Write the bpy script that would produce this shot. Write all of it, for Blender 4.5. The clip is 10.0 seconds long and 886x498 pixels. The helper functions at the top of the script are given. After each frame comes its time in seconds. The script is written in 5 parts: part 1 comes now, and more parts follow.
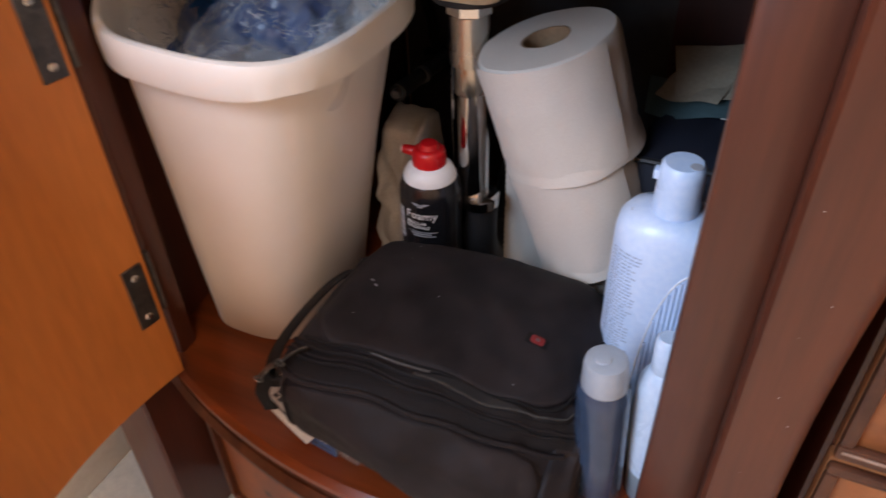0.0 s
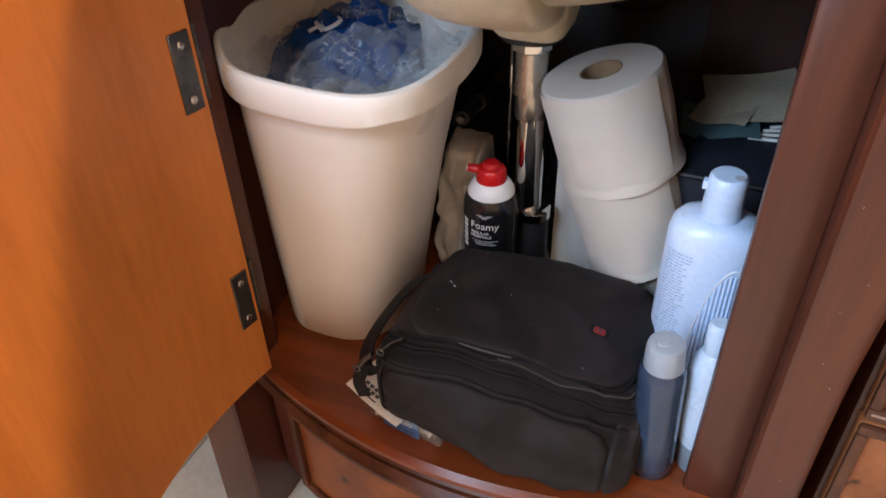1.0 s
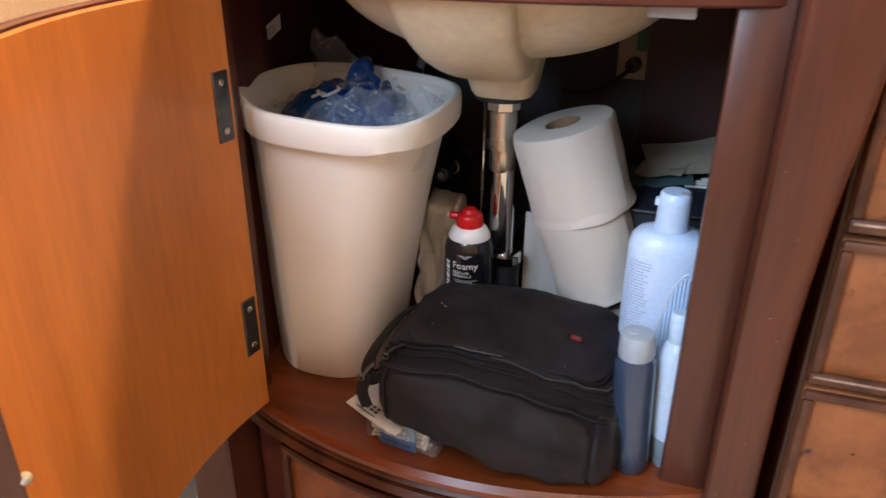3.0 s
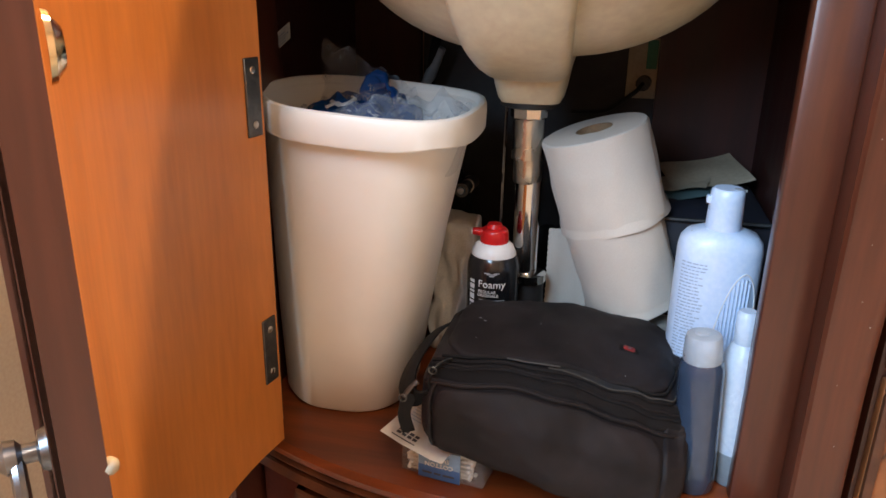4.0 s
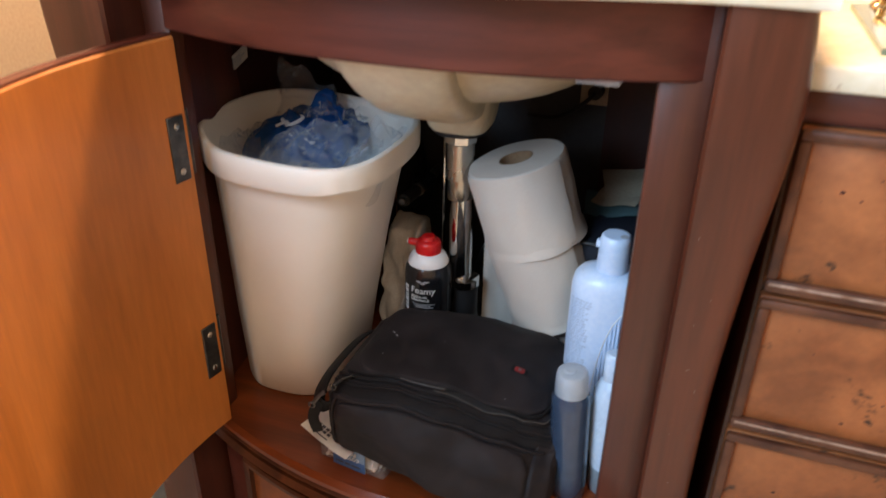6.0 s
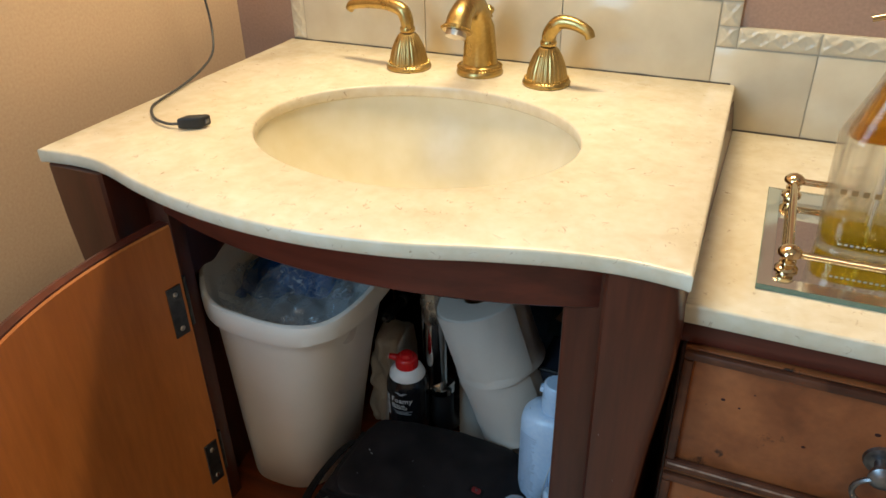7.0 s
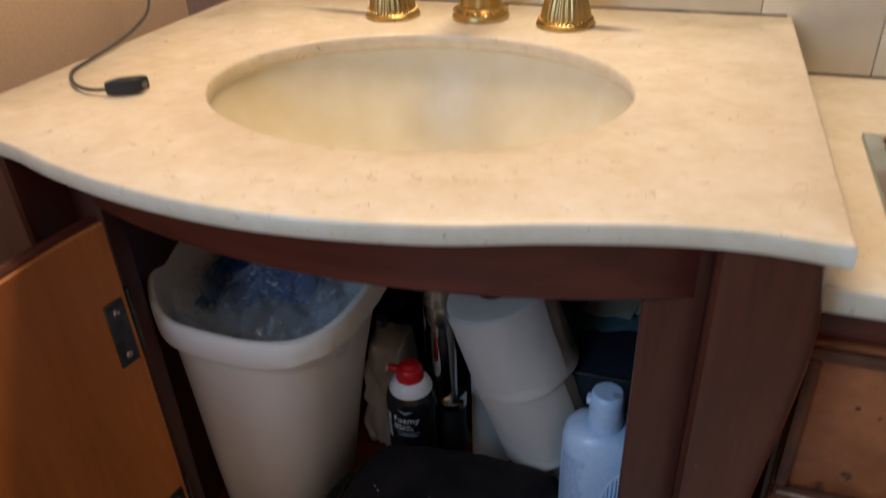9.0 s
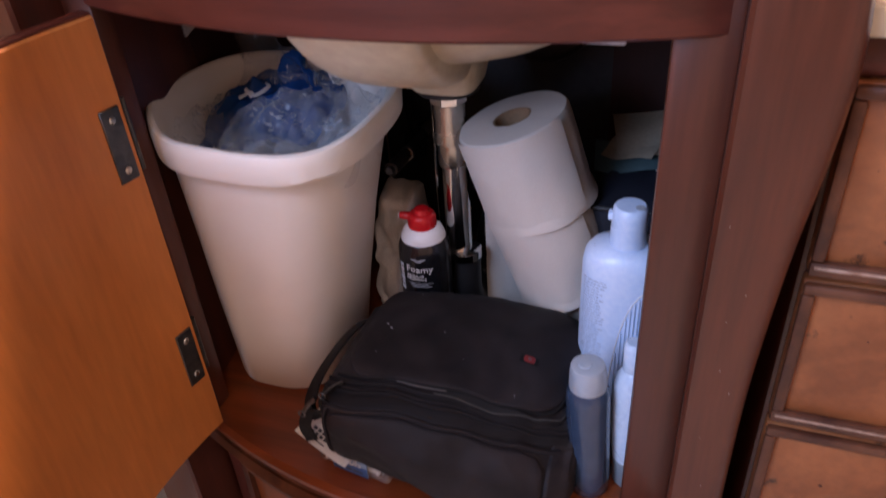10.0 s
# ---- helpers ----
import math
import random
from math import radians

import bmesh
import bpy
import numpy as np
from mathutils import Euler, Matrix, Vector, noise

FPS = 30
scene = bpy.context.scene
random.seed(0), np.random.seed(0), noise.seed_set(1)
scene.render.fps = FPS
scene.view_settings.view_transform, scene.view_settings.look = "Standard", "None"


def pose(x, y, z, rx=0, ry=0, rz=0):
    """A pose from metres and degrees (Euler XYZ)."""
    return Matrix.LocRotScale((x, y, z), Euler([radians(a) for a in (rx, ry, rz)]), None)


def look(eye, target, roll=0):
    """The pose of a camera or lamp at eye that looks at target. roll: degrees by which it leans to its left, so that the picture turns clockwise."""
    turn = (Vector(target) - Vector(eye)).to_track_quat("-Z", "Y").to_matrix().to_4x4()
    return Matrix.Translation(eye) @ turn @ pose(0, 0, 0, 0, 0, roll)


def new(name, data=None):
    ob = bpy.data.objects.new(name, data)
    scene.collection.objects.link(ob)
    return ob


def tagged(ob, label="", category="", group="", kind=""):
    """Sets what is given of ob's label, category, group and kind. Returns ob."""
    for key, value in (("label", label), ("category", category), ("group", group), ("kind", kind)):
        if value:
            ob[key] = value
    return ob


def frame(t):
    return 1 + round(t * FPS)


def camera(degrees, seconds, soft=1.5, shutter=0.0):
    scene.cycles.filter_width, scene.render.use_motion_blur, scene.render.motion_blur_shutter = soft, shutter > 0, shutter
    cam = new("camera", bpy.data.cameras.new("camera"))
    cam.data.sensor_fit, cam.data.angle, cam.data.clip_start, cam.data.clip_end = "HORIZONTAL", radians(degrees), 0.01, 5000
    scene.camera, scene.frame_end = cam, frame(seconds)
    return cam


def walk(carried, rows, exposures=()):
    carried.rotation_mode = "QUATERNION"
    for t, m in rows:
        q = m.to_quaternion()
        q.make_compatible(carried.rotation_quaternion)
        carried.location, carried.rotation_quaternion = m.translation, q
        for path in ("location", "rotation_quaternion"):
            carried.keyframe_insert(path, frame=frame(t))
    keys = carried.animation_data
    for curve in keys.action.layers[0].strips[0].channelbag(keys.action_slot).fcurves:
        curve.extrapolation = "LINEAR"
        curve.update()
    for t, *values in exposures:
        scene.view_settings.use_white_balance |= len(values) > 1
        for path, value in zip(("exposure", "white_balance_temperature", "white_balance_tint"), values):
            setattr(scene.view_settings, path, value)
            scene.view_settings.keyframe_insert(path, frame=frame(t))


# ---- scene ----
cam = camera(61.4, 10.0, shutter=0.5)
PATH = [
    (0, (0.242, -0.804, 0.862), (-0.44, 0.585, -0.405), -2.0),
    (0.5, (0.205, -0.879, 0.889), (-0.466, 0.532, -0.36), -1.7),
    (0.9, (0.205, -0.91, 0.901), (-0.464, 0.529, -0.316), -1.9),
    (1, (0.206, -0.911, 0.909), (-0.464, 0.526, -0.31), -2.0),
    (1.5, (0.211, -0.947, 0.959), (-0.449, 0.533, -0.213), -1.6),
    (2, (0.259, -1.004, 0.987), (-0.391, 0.533, -0.116), -1.1),
    (2.4, (0.296, -1.045, 0.958), (-0.338, 0.571, -0.035), -0.4),
    (2.5, (0.293, -1.047, 0.94), (-0.346, 0.577, -0.037), -0.6),
    (2.7, (0.262, -1.061, 0.899), (-0.362, 0.592, -0.038), -0.4),
    (3.8, (0.1, -1.084, 0.769), (-0.339, 0.738, 0.069), 1.2),
    (4, (0.092, -1.079, 0.758), (-0.332, 0.754, 0.081), 1.0),
    (4.5, (0.072, -1.078, 0.747), (-0.322, 0.754, 0.049), 0.8),
    (5, (0.096, -1.078, 0.776), (-0.318, 0.725, 0.017), 0.5),
    (6.3, (0.308, -1.047, 1.003), (-0.337, 0.572, 0.021), -0.4),
    (6.4, (0.319, -1.047, 1.033), (-0.34, 0.559, 0.04), -1.0),
    (6.5, (0.332, -1.039, 1.06), (-0.343, 0.554, 0.056), -1.1),
    (7, (0.359, -1.009, 1.16), (-0.345, 0.565, 0.146), -1.1),
    (7.1, (0.361, -1.006, 1.16), (-0.349, 0.576, 0.163), -1.2),
    (7.5, (0.354, -0.986, 1.186), (-0.337, 0.595, 0.175), -1.0),
    (8, (0.322, -0.954, 1.175), (-0.333, 0.643, 0.165), -1.0),
    (8.3, (0.294, -0.922, 1.15), (-0.348, 0.69, 0.156), -1.5),
    (8.5, (0.272, -0.904, 1.139), (-0.349, 0.705, 0.127), -1.5),
    (9, (0.247, -0.887, 1.065), (-0.351, 0.714, 0.025), -2.5),
    (9.5, (0.243, -0.915, 0.978), (-0.342, 0.667, -0.097), -3.5),
    (9.9, (0.25, -0.927, 0.939), (-0.359, 0.618, -0.177), -4.3),
    (10, (0.253, -0.933, 0.93), (-0.356, 0.607, -0.191), -4.2),
]
EXPO = [(0, 0.78, 7800, 25), (0.5, 0.78, 7800, 25), (1, 0.93, 7500, 18), (2.5, 0.88, 7450, 16), (4.0, 1.03, 7600, 15), (5.0, 1.0, 7600, 15), (6.3, 0.46, 7400, 13), (6.5, 0.22, 7350, 14), (6.7, 0.02, 7000, 8), (7.0, -0.58, 6550, -1), (7.2, -0.70, 6600, 5), (7.5, -0.95, 6650, 9), (8.5, -1.06, 6750, 12), (9.0, -1.0, 6450, 13), (9.3, -0.72, 6050, 20), (9.5, -0.50, 5850, 35), (10, 0.42, 6900, 38)]
walk(cam, [(t, look(eye, target, roll)) for t, eye, target, roll in PATH], EXPO)

# ---- light ----
world = bpy.data.worlds.new("sky")
scene.world = world
world.use_nodes = True
sky = world.node_tree.nodes.new("ShaderNodeTexSky")
sky.sky_type, sky.sun_disc = "NISHITA", False
sky.sun_elevation, sky.sun_rotation = radians(40), radians(250)
world.node_tree.links.new(sky.outputs[0], world.node_tree.nodes["Background"].inputs[0])
world.node_tree.nodes["Background"].inputs[1].default_value = 0.1


def area_lamp(name, at, target, sx, sy, watts, colour):
    d = bpy.data.lights.new(name, "AREA")
    d.shape, d.size, d.size_y, d.energy, d.color = "RECTANGLE", sx, sy, watts, colour
    ob = new(name, d)
    ob.matrix_world = look(at, target)
    return ob


# warm light bar on the wall above the basin, cool daylight through the window, added unseen warm fill lamp below the
# ceiling
area_lamp("vanity_light", (0.0, -0.075, 1.90), (0.0, -0.42, 0.8), 0.56, 0.12, 23.0, (1.0, 0.76, 0.50))
area_lamp("window_light", (-0.44, -1.72, 1.45), (0.5, -0.9, 0.9), 0.75, 1.0, 34.0, (0.40, 0.67, 1.0))
area_lamp("ceiling_fill", (0.75, -1.85, 2.40), (0.75, -1.85, 0.0), 0.35, 0.35, 8.5, (1.0, 0.90, 0.80))


# ---- materials ----
def rgba(c):
    return (c[0], c[1], c[2], 1.0)


def mat(name, a, b=None, rough=0.5, metal=0.0, scale=12.0, stretch=(1, 1, 1), fine=180.0, bump=0.08, depth=0.001,
        coat=0.0, contrast=(0.35, 0.65), trans=0.0, ior=1.45, wear=None, wear_scale=30.0, wear_cut=0.66, sheen=0.0, rvar=0.12, spec=0.5, fold=0.0):
    """Two tones mixed by coarse noise, a finer grain on top, relief, and wear spots."""
    m = bpy.data.materials.new(name)
    m.use_nodes = True
    nt = m.node_tree
    n, ln = nt.nodes, nt.links
    p = n["Principled BSDF"]
    b = b or tuple(x * 0.86 for x in a)
    co = n.new("ShaderNodeTexCoord")
    mp = n.new("ShaderNodeMapping")
    mp.inputs["Scale"].default_value = stretch
    ln.new(co.outputs["Object"], mp.inputs["Vector"])
    n1 = n.new("ShaderNodeTexNoise")
    n1.inputs["Scale"].default_value, n1.inputs["Detail"].default_value, n1.inputs["Distortion"].default_value = scale, 6.0, 0.6
    ln.new(mp.outputs[0], n1.inputs["Vector"])
    r1 = n.new("ShaderNodeValToRGB")
    r1.color_ramp.elements[0].position, r1.color_ramp.elements[1].position = contrast
    r1.color_ramp.elements[0].color, r1.color_ramp.elements[1].color = rgba(b), rgba(a)
    ln.new(n1.outputs[0], r1.inputs[0])
    n2 = n.new("ShaderNodeTexNoise")
    n2.inputs["Scale"].default_value, n2.inputs["Detail"].default_value = fine, 4.0
    ln.new(mp.outputs[0], n2.inputs["Vector"])
    mul = n.new("ShaderNodeMixRGB")
    mul.blend_type, mul.inputs[0].default_value = "OVERLAY", 0.22
    ln.new(r1.outputs[0], mul.inputs[1])
    ln.new(n2.outputs[0], mul.inputs[2])
    out = mul.outputs[0]
    if wear:
        n3 = n.new("ShaderNodeTexNoise")
        n3.inputs["Scale"].default_value, n3.inputs["Detail"].default_value, n3.inputs["Roughness"].default_value = wear_scale, 8.0, 0.65
        ln.new(co.outputs["Object"], n3.inputs["Vector"])
        r3 = n.new("ShaderNodeValToRGB")
        r3.color_ramp.elements[0].position, r3.color_ramp.elements[1].position = wear_cut, wear_cut + 0.06
        ln.new(n3.outputs[0], r3.inputs[0])
        mx = n.new("ShaderNodeMixRGB")
        ln.new(r3.outputs[0], mx.inputs[0])
        ln.new(out, mx.inputs[1])
        mx.inputs[2].default_value = rgba(wear)
        out = mx.outputs[0]
    ln.new(out, p.inputs["Base Color"])
    mr = n.new("ShaderNodeMapRange")
    mr.inputs["To Min"].default_value, mr.inputs["To Max"].default_value = max(0.02, rough - rvar), min(1.0, rough + rvar)
    ln.new(n1.outputs[0], mr.inputs[0])
    ln.new(mr.outputs[0], p.inputs["Roughness"])
    p.inputs["Metallic"].default_value = metal
    p.inputs["Specular IOR Level"].default_value = spec
    p.inputs["Coat Weight"].default_value = coat
    p.inputs["Coat Roughness"].default_value = 0.25
    p.inputs["Transmission Weight"].default_value = trans
    p.inputs["IOR"].default_value = ior
    p.inputs["Sheen Weight"].default_value = sheen
    if bump:
        bp = n.new("ShaderNodeBump")
        bp.inputs["Strength"].default_value, bp.inputs["Distance"].default_value = bump, depth
        ln.new(n2.outputs[0], bp.inputs["Height"])
        ln.new(bp.outputs[0], p.inputs["Normal"])
        if fold:
            n4 = n.new("ShaderNodeTexNoise")
            n4.inputs["Scale"].default_value, n4.inputs["Detail"].default_value, n4.inputs["Distortion"].default_value = 13.0, 1.5, 0.4
            ln.new(co.outputs["Object"], n4.inputs["Vector"])
            b4 = n.new("ShaderNodeBump")
            b4.inputs["Strength"].default_value, b4.inputs["Distance"].default_value = 1.0, fold
            ln.new(n4.outputs[0], b4.inputs["Height"])
            ln.new(b4.outputs[0], bp.inputs["Normal"])
    return m


UP = (9, 9, 0.7)
ALONG = (0.7, 9, 9)
wood = mat("mahogany", (0.090, 0.0215, 0.0100), (0.054, 0.0125, 0.0062), 0.36, stretch=UP, scale=4, fine=30, coat=0.30, bump=0.05, wear=(0.16, 0.07, 0.045), wear_scale=60, wear_cut=0.74)
wood_along = mat("mahogany_along", (0.105, 0.0205, 0.0105), (0.062, 0.0120, 0.0065), 0.40, stretch=ALONG, scale=4, fine=30, coat=0.15, bump=0.05)
wood_door = mat("stained_veneer", (0.51, 0.170, 0.040), (0.44, 0.140, 0.031), 0.42, stretch=(3, 3, 0.5), scale=5, fine=40, coat=0.15, bump=0.04)
# dark red inner wood, deepened so its colour carries the cabinet's shade
wood_in = mat("inside_panel_shaded", (0.044, 0.0078, 0.0052), (0.027, 0.0050, 0.0034), 0.55, stretch=UP, scale=4, fine=30, bump=0.05)
wood_shelf = mat("shelf_wood", (0.200, 0.042, 0.010), (0.115, 0.024, 0.006), 0.36, stretch=ALONG, scale=4, fine=30, coat=0.3, bump=0.05)
wood_draw = mat("distressed_panel", (0.34, 0.108, 0.035), (0.19, 0.055, 0.018), 0.45, scale=14, fine=120, coat=0.1, bump=0.12, wear=(0.03, 0.012, 0.007), wear_scale=26, wear_cut=0.63)
wood_bead = mat("bead_wood", (0.12, 0.040, 0.018), (0.05, 0.015, 0.008), 0.42, scale=20, fine=120, bump=0.1, wear=(0.22, 0.12, 0.07), wear_scale=70, wear_cut=0.72)
worn = mat("worn_edge", (0.40, 0.26, 0.19), (0.2, 0.1, 0.06), 0.6, scale=60, fine=300)
stone = mat("cream_marble", (0.79, 0.715, 0.565), (0.70, 0.605, 0.44), 0.22, scale=22, fine=90, bump=0.01, coat=0.2, contrast=(0.3, 0.7), rvar=0.05)
# one wall paint in two tones: light and shade are put into them
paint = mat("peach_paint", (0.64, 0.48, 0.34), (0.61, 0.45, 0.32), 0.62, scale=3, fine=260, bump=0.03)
paint_shaded = mat("wall_paint_shaded", (0.42, 0.265, 0.19), (0.39, 0.245, 0.175), 0.62, scale=3, fine=260, bump=0.03)
white_paint = mat("white_paint", (0.78, 0.75, 0.68), None, 0.5, scale=4, fine=120)
# grey wall inside the cabinet, with the recess's shade put into its colour
shaded_wall = mat("bare_wall_shaded", (0.052, 0.051, 0.054), (0.034, 0.033, 0.036), 0.8, scale=12, fine=90, bump=0.2)
floor_mat = mat("floor_tile", (0.50, 0.45, 0.37), (0.42, 0.38, 0.31), 0.4, scale=6, fine=80)
tile_mat = mat("glazed_tile", (0.64, 0.57, 0.43), (0.61, 0.54, 0.405), 0.16, scale=5, fine=25, bump=0.03, rvar=0.04)
grout = mat("grout", (0.52, 0.455, 0.35), None, 0.9, fine=300, bump=0.2)
caulk = mat("dark_caulk", (0.10, 0.085, 0.07), (0.05, 0.045, 0.04), 0.8, scale=60)
ceramic = mat("bone_ceramic", (0.73, 0.67, 0.50), (0.725, 0.665, 0.494), 0.24, scale=2, fine=30, bump=0.0, rvar=0.0, spec=0.24)
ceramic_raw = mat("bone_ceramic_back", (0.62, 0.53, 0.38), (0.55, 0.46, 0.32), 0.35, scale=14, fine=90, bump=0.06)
gold = mat("brushed_gold", (0.56, 0.405, 0.165), (0.44, 0.31, 0.115), 0.30, 1.0, scale=30, fine=250, bump=0.04)
gold_pale = mat("pale_gold", (0.80, 0.62, 0.38), (0.72, 0.54, 0.32), 0.12, 1.0, scale=30, fine=250, bump=0.02, rvar=0.05)
chrome = mat("chrome", (0.80, 0.78, 0.75), (0.7, 0.68, 0.66), 0.10, 1.0, scale=20, fine=90, bump=0.02, rvar=0.05)
chrome_dull = mat("chrome_dull", (0.62, 0.58, 0.52), None, 0.28, 1.0, scale=20, fine=90, bump=0.03)
brass_dark = mat("antique_steel", (0.13, 0.125, 0.12), (0.08, 0.08, 0.08), 0.42, 0.9, scale=60, fine=300, bump=0.1)
pewter = mat("pewter", (0.30, 0.30, 0.31), (0.15, 0.15, 0.16), 0.35, 1.0, scale=40, fine=200, bump=0.08)
black_rubber = mat("black_rubber", (0.012, 0.012, 0.013), None, 0.5, scale=30)
bin_mat = mat("bin_plastic", (0.82, 0.78, 0.715), (0.80, 0.76, 0.695), 0.40, scale=3, fine=14, bump=0.004)
paper = mat("tissue_paper", (0.56, 0.51, 0.45), (0.535, 0.485, 0.43), 0.95, scale=14, fine=1400, bump=0.03, sheen=0.1, fold=0.0012)
card_core = mat("cardboard_core", (0.30, 0.19, 0.11), None, 0.9, fine=300)
nylon = mat("black_nylon", (0.0180, 0.0138, 0.0148), (0.0075, 0.0057, 0.0066), 0.66, spec=0.28, fold=0.005, scale=18, fine=1500, bump=0.5, depth=0.0006, wear=(0.020, 0.018, 0.020), wear_scale=32, wear_cut=0.74)
webbing = mat("black_webbing", (0.008, 0.007, 0.0072), (0.005, 0.0045, 0.0046), 0.7, spec=0.25, scale=30, fine=900, bump=0.4)
zip_mat = mat("zip_tape", (0.0095, 0.0085, 0.0090), (0.006, 0.005, 0.0055), 0.75, spec=0.2, scale=60, fine=900, bump=0.5)
zip_grey = mat("zip_teeth", (0.055, 0.05, 0.045), (0.03, 0.027, 0.025), 0.6, 0.0, scale=300, fine=900, bump=0.4)
red_mat = mat("red_enamel", (0.22, 0.020, 0.02), None, 0.4, scale=60)
red_plastic = mat("red_plastic", (0.62, 0.012, 0.015), (0.52, 0.01, 0.012), 0.28, scale=30, bump=0.02, coat=0.2)
can_black = mat("black_lacquer", (0.010, 0.010, 0.012), None, 0.2, scale=20, bump=0.0, coat=0.6, rvar=0.05)
white_plastic = mat("white_plastic", (0.80, 0.80, 0.80), None, 0.35, scale=20, bump=0.02)
print_white = mat("white_print", (0.75, 0.75, 0.75), None, 0.5, bump=0.0)
print_grey = mat("grey_print", (0.38, 0.40, 0.44), None, 0.6, bump=0.0)
print_faint = mat("faint_print", (0.30, 0.38, 0.50), None, 0.6, bump=0.0)
print_dark = mat("dark_print", (0.06, 0.06, 0.07), None, 0.6, bump=0.0)
bottle_white = mat("bottle_white", (0.54, 0.67, 0.85), (0.51, 0.64, 0.82), 0.30, scale=10, fine=200, bump=0.02, coat=0.2)
bottle_clear_blue = mat("smoked_blue_plastic", (0.033, 0.056, 0.096), (0.024, 0.042, 0.074), 0.16, scale=6, fine=60, bump=0.02, coat=0.4)
frosted = mat("frosted_cap", (0.66, 0.75, 0.84), None, 0.30, scale=20, trans=0.55, bump=0.05)
lotion = mat("pale_lotion", (0.52, 0.65, 0.80), None, 0.3, scale=10, bump=0.0)
lotion_low = mat("grey_lotion", (0.22, 0.27, 0.31), None, 0.3, scale=10, bump=0.0)
navy = mat("navy_fabric", (0.008, 0.010, 0.020), (0.005, 0.006, 0.012), 0.7, scale=20, fine=500, bump=0.3)
paper_cream = mat("cream_paper", (0.42, 0.345, 0.255), (0.36, 0.295, 0.215), 0.8, scale=9, fine=200, bump=0.1)
paper_teal = mat("teal_card", (0.075, 0.14, 0.15), None, 0.6, scale=12)
paper_white = mat("white_card", (0.72, 0.69, 0.63), None, 0.7, scale=9, fine=200)
label_blue = mat("blue_label", (0.045, 0.12, 0.30), None, 0.5, scale=12)
label_pale = mat("pale_blue_label", (0.20, 0.31, 0.46), None, 0.5, scale=12)
cloth = mat("unbleached_cloth", (0.56, 0.53, 0.48), (0.49, 0.46, 0.415), 0.9, scale=12, fine=420, bump=0.4, sheen=0.2)
swab_stick = mat("swab_paper", (0.70, 0.66, 0.58), None, 0.7, scale=60)
cotton = mat("cotton", (0.80, 0.79, 0.76), None, 0.95, scale=80, fine=600, bump=0.5)
blue_bag = mat("blue_bag_film", (0.006, 0.072, 0.26), (0.005, 0.050, 0.20), 0.26, scale=12, fine=60, bump=0.1, coat=0.3)
cable_mat = mat("grey_cable", (0.055, 0.058, 0.062), None, 0.5, scale=60)
plug_mat = mat("black_plug", (0.022, 0.024, 0.027), None, 0.45, scale=60)
green = mat("green_tag", (0.03, 0.16, 0.10), None, 0.6)
mirror = mat("mirror_glass", (0.88, 0.89, 0.88), None, 0.03, 1.0, scale=3, bump=0.0, rvar=0.01)
mirror_tint = mat("tinted_mirror", (0.90, 0.97, 0.93), None, 0.10, 1.0, scale=3, bump=0.0, rvar=0.01)
glass_edge = mat("green_glass_edge", (0.38, 0.56, 0.44), None, 0.08, trans=0.6, bump=0.0, rvar=0.02)


def clear(name, colour, rough, ior, through_part=0.0):
    """Clear glass or film; through_part lets a share of the light pass unbent."""
    m = bpy.data.materials.new(name)
    m.use_nodes = True
    nt = m.node_tree
    p = nt.nodes["Principled BSDF"]
    p.inputs["Base Color"].default_value = rgba(colour)
    p.inputs["Roughness"].default_value, p.inputs["IOR"].default_value = rough, ior
    p.inputs["Transmission Weight"].default_value = 1.0 - through_part * 0.4
    if through_part:
        t = nt.nodes.new("ShaderNodeBsdfTransparent")
        mx = nt.nodes.new("ShaderNodeMixShader")
        mx.inputs[0].default_value = through_part
        nt.links.new(p.outputs[0], mx.inputs[1])
        nt.links.new(t.outputs[0], mx.inputs[2])
        nt.links.new(mx.outputs[0], nt.nodes["Material Output"].inputs[0])
    return m


glass = clear("clear_glass", (0.97, 0.98, 0.97), 0.02, 1.45, 0.55)
glass.node_tree.nodes["Principled BSDF"].inputs["Transmission Weight"].default_value = 1.0
amber_liquid = clear("amber_liquid", (1.0, 0.80, 0.10), 0.03, 1.2, 0.72)
amber_liquid.node_tree.nodes["Principled BSDF"].inputs["Transmission Weight"].default_value = 0.9
amber_liquid.node_tree.nodes["Transparent BSDF"].inputs[0].default_value = (1.0, 0.86, 0.22, 1)
amber_glass = clear("amber_glass", (0.85, 0.55, 0.10), 0.04, 1.3, 0.5)
amber_glass.node_tree.nodes["Principled BSDF"].inputs["Transmission Weight"].default_value = 1.0
amber_glass.node_tree.nodes["Transparent BSDF"].inputs[0].default_value = (0.80, 0.48, 0.08, 1)
